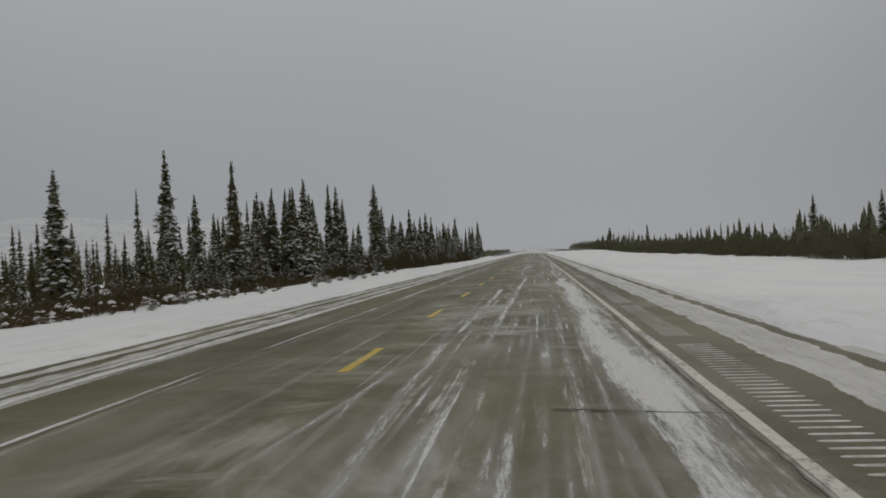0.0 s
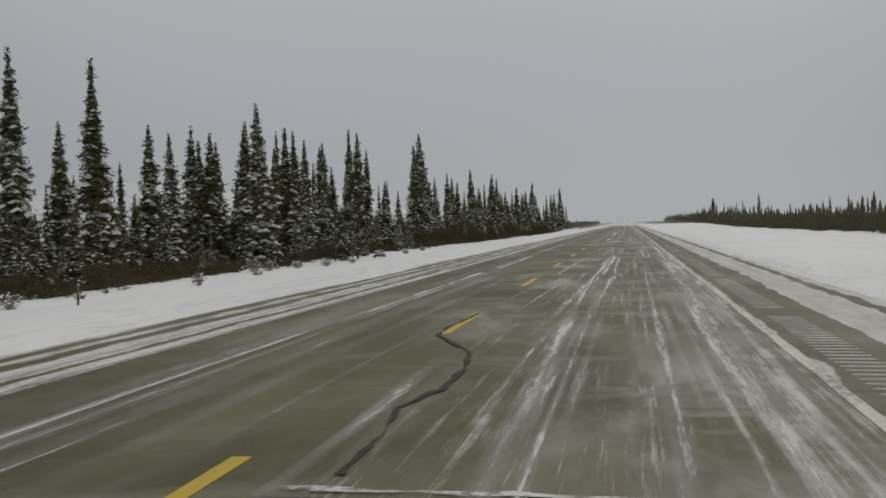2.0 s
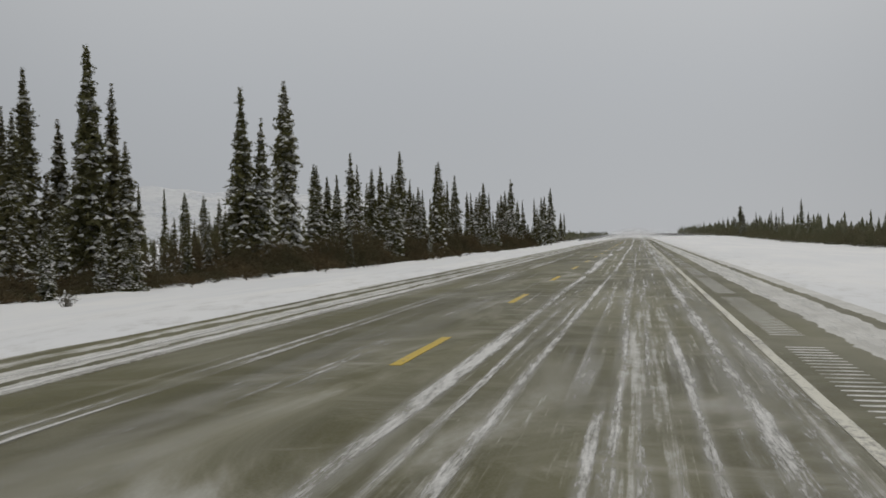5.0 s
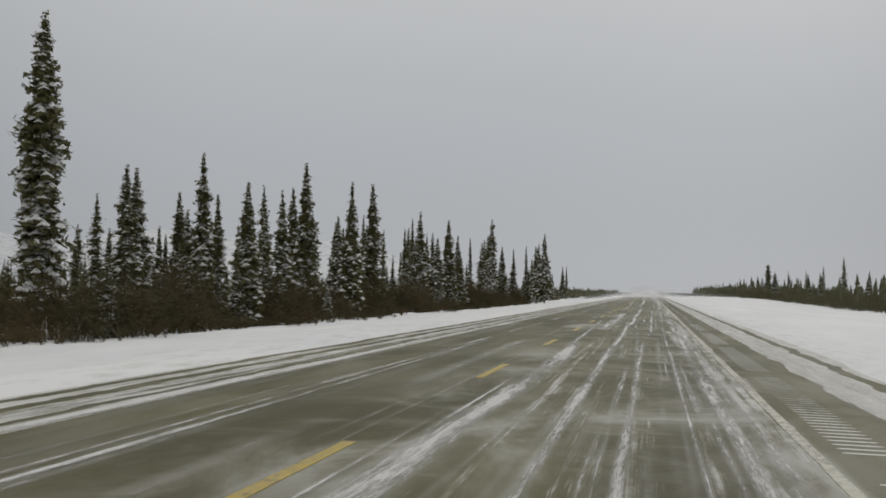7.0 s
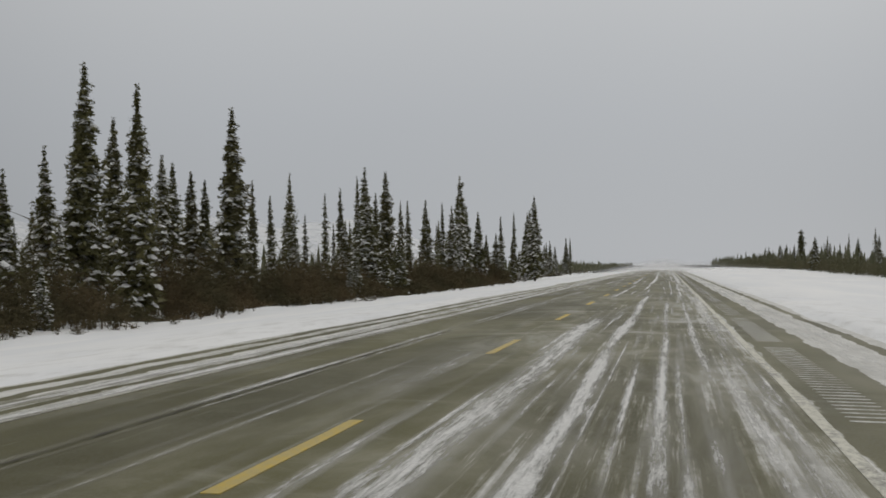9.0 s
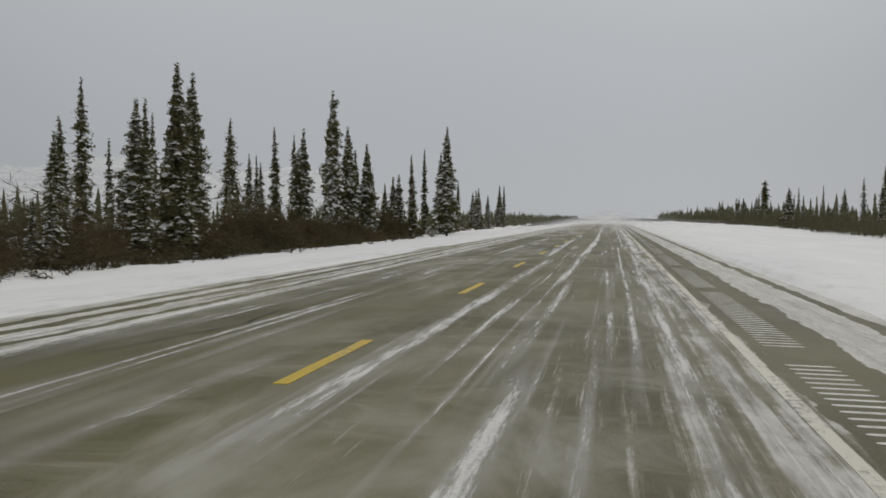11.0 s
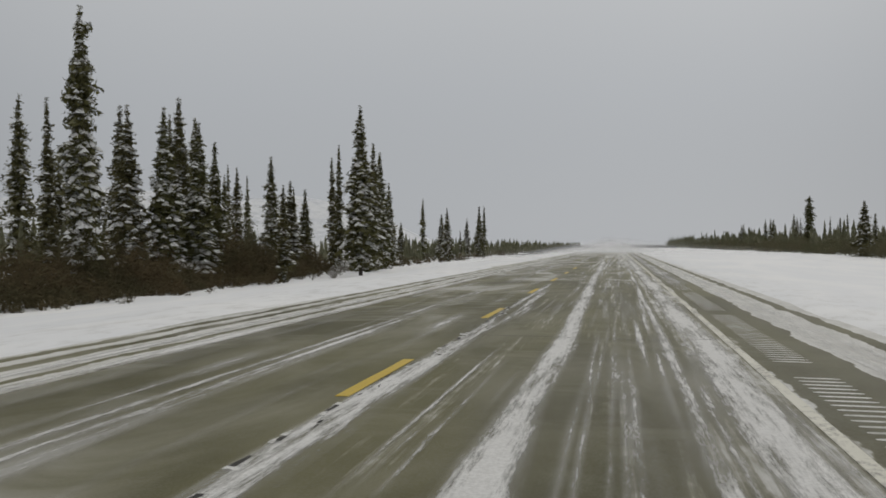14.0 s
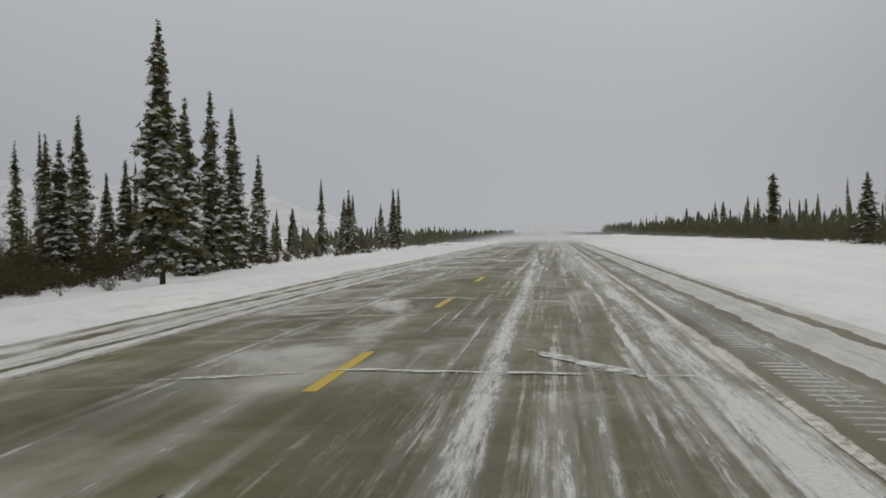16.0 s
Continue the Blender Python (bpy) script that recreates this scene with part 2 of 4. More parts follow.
def bough_snow_material():
    k = Nodes("snow_on_branches")
    g = k.noise(k.scaled(1, 1, 1), 5.0, 5, 0.65)
    torn = k.noise(k.scaled(1, 1, 1, 2.0), 9.0, 3, 0.65)
    return k.surface(k.mix(k.ramp(g, 0.3, 0.7), (0.60, 0.605, 0.60), (0.78, 0.785, 0.78)), 0.8, alpha=k.ramp(torn, 0.36, 0.43), spec=0.2)


def brush_material(name, one, other, pale):
    k = Nodes(name)
    patch = k.noise(k.scaled(1, 1, 1), 0.25, 4, 0.6)
    fine = k.noise(k.scaled(1, 1, 1, 8.0), 17.0, 2, 0.6)
    tone = k.mix(k.ramp(patch, 0.4, 0.6), one, other)
    tone = k.mix(k.ramp(fine, 0.5, 0.8, 0.0, 0.5), tone, pale)
    return k.surface(tone, 0.9, alpha=k.ramp(fine, 0.41, 0.46), spec=0.1)


SNOW = snow_material()
ASPHALT = asphalt_material()
YELLOW = paint_material("yellow_road_paint", (0.58, 0.41, 0.04), (0.26, 0.21, 0.09), 0.57)
WHITE_LINE = paint_material("white_road_paint", (0.60, 0.585, 0.50), (0.2, 0.19, 0.165), 0.52)
WORN_LINE = paint_material("worn_white_road_paint", (0.5, 0.49, 0.45), (0.17, 0.16, 0.13), 0.50)
DARK_SEAM = plain_material("dark_crack_filler", (0.03, 0.029, 0.026), (0.06, 0.056, 0.05))
NEEDLES = foliage_material()
# paler than the near needles: snow dust, plus distance haze put into the colour
FAR_NEEDLES = plain_material("hazed_dusted_far_needles", (0.080, 0.084, 0.044), (0.190, 0.186, 0.122), 0.9)
BARK = plain_material("spruce_bark", (0.035, 0.030, 0.025), (0.085, 0.072, 0.06), 9.0)
TWIGS = brush_material("bare_brush_twigs", (0.078, 0.069, 0.037), (0.106, 0.080, 0.044), (0.150, 0.126, 0.084))
THICKET = brush_material("olive_thicket", (0.104, 0.104, 0.058), (0.128, 0.114, 0.070), (0.19, 0.18, 0.125))
BRANCH_SNOW = bough_snow_material()


# ---- mesh helpers ----
def mesh_of(name, verts, faces, material, smooth=False):
    me = bpy.data.meshes.new(name)
    me.from_pydata([tuple(v) for v in verts], [], faces)
    me.materials.append(material)
    if smooth:
        me.polygons.foreach_set("use_smooth", [True] * len(me.polygons))
    me.update()
    return me


def part(name, mesh, parent, label=""):
    ob = new(name, mesh)
    ob.parent = parent
    return tagged(ob, label)


def smooth_step(a, b, v):
    t = min(1.0, max(0.0, (v - a) / (b - a)))
    return t * t * (3 - 2 * t)


def road_height(x):
    return -0.02 * abs(x)


def ground_height(x, y):
    """The snow: level with the shoulders, then falling to the woods on both sides."""
    bumps = 0.05 * noise.noise((x * 0.35, y * 0.16, 0.3)) + 0.12 * noise.noise((x * 0.07, y * 0.05, 4.0))
    if x < 0:
        z = -0.10 - 1.08 * smooth_step(-5.0, -19.0, x) if x > -19 else -1.18
        edge = -5.15 + 0.3 * noise.noise((0.0, y * 0.09, 2.0))
        berm = 0.10 * smooth_step(edge, edge - 0.9, x) if x > edge - 0.9 else 0.10
        # drifted lumps towards the brush
        berm += 0.30 * smooth_step(-12, -17.5, x) * max(0.0, noise.noise((x * 0.45, y * 0.22, 8.0))) + 0.10 * noise.noise((x * 0.8, y * 0.3, 6.0)) * smooth_step(-5.6, -8.0, x)
    else:
        rise = 0.75 * smooth_step(290, 400, y)
        z = -0.12 - (0.85 - rise) * smooth_step(6.5, 24.0, x)
        edge = 6.02 + 0.12 * noise.noise((3.0, y * 0.11, 2.0))
        berm = 0.07 * smooth_step(edge, edge + 0.5, x) + 0.35 * smooth_step(22, 27, x) * max(0.0, noise.noise((x * 0.3, y * 0.14, 5.0)))
    inside = min(1.0, max(0.0, (abs(x) - 4.6) / 1.2))
    if abs(x) < 4.4 or (x < 0 and x > edge) or (x > 0 and x < edge):
        return road_height(x) - 0.06
    return z + berm + bumps * inside


# ---- the ground: one sheet of snow to the horizon ----
def build_ground():
    xs = [-4000, -1500, -600, -300, -160, -100, -70, -55, -45, -38, -32]
    xs += list(np.arange(-28, -9, 1.0)) + list(np.arange(-9, -5.6, 0.4)) + list(np.arange(-5.6, -4.0, 0.16)) + [-3, 0, 3]
    xs += list(np.arange(4.8, 8, 0.2)) + list(np.arange(8, 20, 0.8)) + list(np.arange(20, 36, 1.6))
    xs += [40, 46, 55, 70, 100, 160, 300, 600, 1500, 4000]
    ys = [-400, -150, -60, -30] + list(np.arange(-15, 480, 1.5)) + list(np.arange(480, 760, 7)) + [800, 900, 1100, 1500, 2500, 4500]
    xs, ys = [float(v) for v in xs], [float(v) for v in ys]
    verts = [(x, y, ground_height(x, y)) for y in ys for x in xs]
    w = len(xs)
    faces = [(j * w + i, j * w + i + 1, (j + 1) * w + i + 1, (j + 1) * w + i) for j in range(len(ys) - 1) for i in range(w - 1)]
    ob = new("ground", mesh_of("ground", verts, faces, SNOW, True))
    tagged(ob, "snow-covered verges and open field beside the highway", "ground", kind="structure")


build_ground()


# ---- the road ----
def build_road():
    xs = [-6.2, -5.6, -4.6, -3.25, -2, -1, 0, 1, 2, 3, 3.75, 4.6, 5.4, 6.2]
    ys = [float(v) for v in itertools.chain(range(-60, 520, 4), range(520, 2600, 40))]
    verts = [(x, y, road_height(x)) for y in ys for x in xs]
    w, n = len(xs), len(xs) * len(ys)
    verts += [(x, y, z - 0.35) for x, y, z in verts]
    faces = [(j * w + i, j * w + i + 1, (j + 1) * w + i + 1, (j + 1) * w + i) for j in range(len(ys) - 1) for i in range(w - 1)]
    for j in range(len(ys) - 1):
        for i in (0, w - 1):
            a, b = j * w + i, (j + 1) * w + i
            faces.append((a, b, b + n, a + n) if i == 0 else (a, a + n, b + n, b))
    ob = new("road", mesh_of("road", verts, faces, ASPHALT))
    return tagged(ob, "grey two-lane asphalt highway streaked with blown snow", "road", kind="structure")


ROAD = build_road()


def ribbon(x0, x1, y0, y1, lift, step=1.5, ragged=0.0, seed=0.0):
    """A low strip lying on the pavement, with slightly uneven sides."""
    n = max(2, int((y1 - y0) / step) + 1)
    verts, faces = [], []
    for j in range(n):
        y = y0 + (y1 - y0) * j / (n - 1)
        a = x0 + ragged * noise.noise((seed, y * 0.8, 0.0))
        b = x1 + ragged * noise.noise((seed + 5, y * 0.8, 3.0))
        for x in (a, b):
            verts += [(x, y, road_height(x) + lift), (x, y, road_height(x) - 0.02)]
        if j:
            p, q = 4 * (j - 1), 4 * j
            faces += [(p, p + 2, q + 2, q), (p + 1, p, q, q + 1), (p + 2, p + 3, q + 3, q + 2)]
    faces += [(0, 1, 3, 2), (4 * n - 4, 4 * n - 2, 4 * n - 1, 4 * n - 3)]
    return verts, faces


DASH_START, DASH_CYCLE, DASH_LENGTH = 10.99, 9.017, 2.7


def build_markings():
    me = mesh_of("centre_dash", *ribbon(-0.06, 0.06, 0, DASH_LENGTH, 0.006, 0.3, 0.012), YELLOW)
    for k in range(-2, 35):
        ob = part("centre_dash", me, ROAD, "worn yellow centre-line dash" if k == -2 else "")
        ob.location = (0, DASH_START + DASH_CYCLE * k, 0)
    part("edge_line", mesh_of("edge_line", *ribbon(3.69, 3.80, -40, 900, 0.006, 1.5, 0.02, 2.0), WHITE_LINE), ROAD, "faded white edge line")
    part("edge_line", mesh_of("edge_line", *ribbon(-3.30, -3.19, -40, 900, 0.006, 1.5, 0.03, 8.0), WORN_LINE), ROAD, "faded white edge line")


build_markings()


# ---- thin snow blown into streaks along the lanes ----
def streak_material():
    k = Nodes("thin_blown_snow")
    cover = k.n.new("ShaderNodeAttribute")
    cover.attribute_name = "cover"
    fine = k.noise(k.scaled(18.0, 0.4, 1, 2.0), 1.0, 6, 0.75)
    broken = k.noise(k.scaled(5.0, 0.42, 1, 6.0), 1.0, 9, 0.86, 0.5)
    lumps = k.noise(k.scaled(16.0, 1.5, 1, 1.0), 1.0, 6, 0.78)
    both = k.math("ADD", k.math("MULTIPLY", fine, 0.42), k.math("ADD", k.math("MULTIPLY", broken, 0.7), k.math("MULTIPLY", lumps, 0.6)))
    alpha = k.ramp(k.math("ADD", both, k.math("MULTIPLY", cover.outputs["Fac"], 0.50)), 1.06, 1.38, 0.0, 0.94)
    film = k.noise(k.scaled(2.2, 0.28, 1, 13.0), 1.0, 6, 0.68, 0.4)
    alpha = k.math("MAXIMUM", alpha, k.math("MULTIPLY", k.ramp(cover.outputs["Fac"], 0.0, 0.9, 0.0, 0.46), k.ramp(film, 0.34, 0.66, 0.25, 1.0)))
    grain = k.noise(k.scaled(1, 1, 1), 30.0, 4, 0.7)
    return k.surface(k.mix(k.ramp(grain, 0.3, 0.7), (0.66, 0.655, 0.64), (0.84, 0.835, 0.825)), 0.85, k.bump(both, 0.4, 0.02), alpha, 0.2)


THIN_SNOW = streak_material()


def build_streaks():
    """One thin sheet of snow, present only where the wind has left it."""
    pick = random.Random(5)
    xs = np.concatenate([np.arange(-4.6, -2.0, 0.1), np.arange(-2.0, -1.4, 0.05), np.arange(-1.4, -0.3, 0.1), np.arange(-0.3, 3.75, 0.045), np.arange(3.75, 5.8, 0.1)])
    ys = np.concatenate([np.arange(-20, 340, 0.75), np.arange(340, 720, 3.0)])
    cover = np.zeros((len(ys), len(xs)))

    def lay(x0, x1, y0, y1, width, strength):
        seed = pick.uniform(0, 90)
        for j in np.nonzero((ys >= y0) & (ys <= y1))[0]:
            y = float(ys[j])
            u = (y - y0) / (y1 - y0)
            mid = x0 + (x1 - x0) * u + 0.35 * width * noise.noise((seed, y * 0.12, 0))
            wide = max(0.045, 0.88 * width * (1 + 0.45 * noise.noise((seed, y * 0.25, 9))))
            ends = min(1.0, (y - y0 + 0.4) / 3.5, (y1 - y + 0.4) / 3.5)
            fade = min(1.08, strength) * ends * (0.9 + 0.4 * noise.noise((seed, y * 0.2, 5)))
            across = np.interp(np.abs(xs - mid) / wide, (0.0, 0.4, 0.85), (1.0, 0.75, 0.0))
            cover[j] = np.maximum(cover[j], across * fade)

    # the lines that can be told apart: x at both ends, y at both ends, width, strength
    NEAR = [
        (0.2, 0.75, 4, 13, 0.08, 0.9), (1.1, 0.82, 2, 16, 0.12, 1.0), (0.94, 1.0, 14, 36, 0.15, 1.05), (1.48, 1.54, 12, 30, 0.13, 1.05), (1.55, 1.68, 26, 48, 0.2, 1.08), (2.5, 2.6, 0, 30, 0.08, 0.7), (3.1, 3.3, 0, 47, 0.55, 1.3),
        (2.08, 2.08, 35, 47, 0.07, 1.0), (2.6, 2.4, 35, 52, 0.1, 1.0), (0.45, 0.38, 48.5, 54.5, 0.16, 1.0), (1.45, 1.36, 48, 60, 0.16, 1.0), (1.36, 1.36, 58, 74, 0.08, 1.05), (0.55, 0.74, 58, 68, 0.07, 0.95), (1.16, 1.25, 58, 67, 0.07, 1.0), (1.66, 1.79, 59, 70, 0.09, 1.0), (2.08, 2.0, 58, 65, 0.06, 0.85), (0.0, 0.36, 59, 66, 0.07, 0.75), (0.86, 0.9, 60, 67, 0.05, 0.8), (1.65, 1.6, 44, 66, 0.05, 0.9), (2.46, 2.6, 48, 74, 0.08, 1.0), (3.1, 3.05, 47, 63, 0.16, 1.0), (3.2, 3.2, 50, 75, 0.26, 0.75),
        (1.2, 1.68, 60, 86, 0.12, 1.05), (0.35, 0.66, 67, 84, 0.08, 0.8), (1.5, 1.7, 67, 84, 0.12, 1.05), (1.82, 1.84, 65, 83, 0.1, 0.95),
    ]
    NEAR_JOINT = [
        (0.84, 0.86, 86, 104, 0.06, 0.95), (1.22, 1.27, 80, 116, 0.07, 1.05), (1.46, 1.45, 84, 97, 0.1, 0.95), (1.87, 1.9, 84, 99, 0.07, 0.95), (2.03, 2.03, 90, 98, 0.05, 0.9),
        (2.74, 2.78, 80, 125, 0.1, 1.0), (2.9, 2.95, 84, 112, 0.12, 0.9), (3.4, 3.5, 75, 125, 0.26, 0.8), (0.32, 0.5, 92, 112, 0.08, 0.8),
        (1.3, 1.52, 108, 143, 0.12, 1.0), (0.7, 0.72, 110, 142, 0.2, 0.9), (1.05, 1.0, 104, 128, 0.07, 0.9), (2.2, 2.2, 112, 147, 0.09, 0.9), (2.45, 2.5, 118, 140, 0.06, 0.85), (3.2, 3.18, 112, 142, 0.22, 0.9), (1.85, 1.8, 116, 136, 0.07, 0.85),
    ]
    MIDDLE = [
        (0.72, 0.66, 140, 176, 0.36, 1.0), (0.62, 0.32, 168, 196, 0.14, 0.9), (0.84, 0.92, 182, 212, 0.42, 1.0), (1.56, 1.58, 140, 190, 0.14, 1.05), (1.62, 1.72, 184, 230, 0.24, 1.1),
        (1.84, 1.86, 184, 204, 0.07, 0.9), (2.2, 2.22, 145, 178, 0.1, 0.85), (2.42, 2.5, 180, 225, 0.13, 0.95), (2.8, 2.84, 150, 196, 0.07, 0.95), (2.97, 3.0, 196, 228, 0.14, 0.9),
        (3.16, 3.2, 140, 200, 0.2, 0.85), (3.4, 3.42, 140, 232, 0.2, 0.7), (-0.1, -0.06, 150, 218, 0.05, 0.7), (2.6, 2.62, 186, 202, 0.08, 0.9),
    ]
    FAR = [
        (0.98, 1.05, 226, 241, 0.06, 0.95), (1.3, 1.4, 224, 247, 0.05, 1.0), (1.57, 1.62, 226, 242, 0.13, 0.75), (1.4, 1.5, 238, 264, 0.17, 1.1), (1.5, 1.54, 254, 294, 0.28, 1.2), (1.53, 1.15, 284, 350, 0.3, 1.2),
    ]
    LAST = [
        (0.47, 0.6, 224, 252, 0.22, 0.85), (0.36, 0.28, 250, 282, 0.26, 1.05), (0.2, 0.15, 256, 300, 0.14, 0.95), (0.46, 0.26, 278, 294, 0.13, 0.95), (2.36, 2.32, 234, 247, 0.12, 1.0), (2.24, 2.2, 250, 300, 0.05, 0.7),
        (2.47, 2.35, 250, 294, 0.05, 0.7), (2.7, 2.66, 228, 268, 0.09, 1.05), (3.05, 3.12, 226, 262, 0.17, 0.95), (3.36, 3.3, 256, 350, 0.46, 1.15), (2.9, 2.82, 264, 350, 0.14, 1.05),
    ]
    for row in NEAR + NEAR_JOINT + MIDDLE + FAR + LAST:
        lay(*row)
    # lines that run the whole way: left wheel path, left edge and its drifted shoulder, right shoulder
    def wheel(y):
        return -1.83 + 0.36 * smooth_step(205, 255, y)

    for y in range(-20, 520, 60):
        for aside, width in ((-0.11, 0.10), (0.09, 0.08)):
            for at, long in ((y, 19), (y + 17, 17), (y + 32, 16), (y + 46, 18)):
                lay(wheel(at) + aside, wheel(at + long) + aside + pick.uniform(-0.03, 0.03), at, at + long, width * pick.uniform(0.9, 1.4) * (1.4 if 40 < at < 80 else 1.0), pick.uniform(0.55, 1.12) + (0.3 if 40 < at < 80 else 0.0))
        lay(-3.36, -3.36, y, y + 66, 0.30, 1.25)
        lay(-3.95, -3.98, y + 14, y + 80, 0.22, 0.95)
        lay(3.42, 3.42, y, y + 66, 0.25, 0.5)
        lay(5.3, 5.3, y, y + 66, 0.4, 0.7)
        lay(4.95, 5.0, y, y + 66, 0.25, 0.75)
    for n in range(1500):
        x = pick.uniform(0.25, 3.65) if pick.random() < 0.88 else pick.uniform(-3.0, -0.3)
        if x > 0 and pick.random() < 0.45:
            x = 1.8 + 0.5 * x
        y = pick.uniform(-15, 480)
        long = pick.uniform(1.5, 11) * (1.6 if x < 0 else 1)
        lay(x, x + pick.uniform(-0.05, 0.05), y, y + long, pick.uniform(0.03, 0.09), pick.uniform(0.6, 1.0) * (0.68 if x < 0 else 1))
    # faint smears in the oncoming lane
    for n in range(170):
        x, y = pick.uniform(-3.1, -0.2), pick.uniform(-15, 360)
        lay(x, x + pick.uniform(-0.12, 0.12), y, y + pick.uniform(6, 22), pick.uniform(0.15, 0.45), pick.uniform(0.3, 0.6) * (0.5 + 0.5 * smooth_step(15, 50, y)))
    for n in range(110):
        x, y = pick.uniform(-3.1, -0.2), pick.uniform(226, 350)
        lay(x, x + pick.uniform(-0.35, 0.15), y, y + pick.uniform(4, 16), pick.uniform(0.06, 0.3), pick.uniform(0.45, 0.8))
    # drift over the shoulder further on
    lay(4.25, 4.3, 297, 420, 0.75, 0.85)
    # short torn flecks where the wheels have scuffed the snow
    for n in range(1300):
        y = pick.uniform(0, 132) if n < 800 else pick.uniform(132, 340)
        x = pick.gauss(2.6, 0.75) if pick.random() < 0.6 else pick.uniform(0.4, 3.7)
        if 0.2 < x < 3.7:
            lay(x, x + pick.uniform(-0.02, 0.02), y, y + pick.uniform(1.4, 6.0), pick.uniform(0.03, 0.09), pick.uniform(0.7, 1.1))
    for n in range(200):
        y = pick.uniform(300, 700)
        lay(x := pick.uniform(-3, 3.6), x, y, y + pick.uniform(10, 40), pick.uniform(0.1, 0.4), pick.uniform(0.6, 0.9))
    nx = len(xs)
    lying = cover > 0.02
    cell = lying[:-1, :-1] | lying[1:, :-1] | lying[:-1, 1:] | lying[1:, 1:]
    used = np.zeros(cover.shape, bool)
    for a, b in ((0, 0), (1, 0), (0, 1), (1, 1)):
        used[a:len(ys) - 1 + a, b:nx - 1 + b] |= cell
    number = np.cumsum(used.ravel()).reshape(used.shape) - 1
    verts = [(float(xs[i]), float(ys[j]), road_height(float(xs[i])) + 0.010) for j, i in zip(*np.nonzero(used))]
    faces = [(int(number[j, i]), int(number[j, i + 1]), int(number[j + 1, i + 1]), int(number[j + 1, i])) for j, i in zip(*np.nonzero(cell))]
    me = mesh_of("blown_snow", verts, faces, THIN_SNOW)
    me.attributes.new("cover", "FLOAT", "POINT").data.foreach_set("value", cover[used].astype(np.float32))
    tagged(new("blown_snow", me), "thin white snow blown into streaks along the asphalt", "snow", kind="stuff")


build_streaks()


# ---- cracks and joints of the pavement ----
def crack(points, width, material, lift=0.016, label="", rough=0.7):
    """A jagged narrow band along a few turning points."""
    fine = []
    for (ax, ay), (bx, by) in zip(points, points[1:]):
        n = max(2, int(math.hypot(bx - ax, by - ay) / 0.16))
        for j in range(n):
            u = j / n
            x, y = ax + (bx - ax) * u, ay + (by - ay) * u
            fine.append((x + 0.03 * noise.noise((x * 4, y * 4, 1)), y + 0.05 * noise.noise((x * 4, y * 3, 7))))
    fine.append(points[-1])
    verts, faces = [], []
    for j, (x, y) in enumerate(fine):
        px, py = fine[max(0, j - 1)]
        qx, qy = fine[min(len(fine) - 1, j + 1)]
        d = math.hypot(qx - px, qy - py) or 1.0
        nx, ny = -(qy - py) / d, (qx - px) / d
        w = 0.5 * width * max(0.05, 0.75 + rough * noise.noise((x * 2.3, y * 2.3, 3)))
        for s in (-w, w):
            verts.append((x + nx * s, y + ny * s, road_height(x + nx * s) + lift))
        if j:
            p = 2 * j
            faces.append((p - 2, p - 1, p + 1, p))
    part("crack", mesh_of("crack", verts, faces, material), ROAD, label)


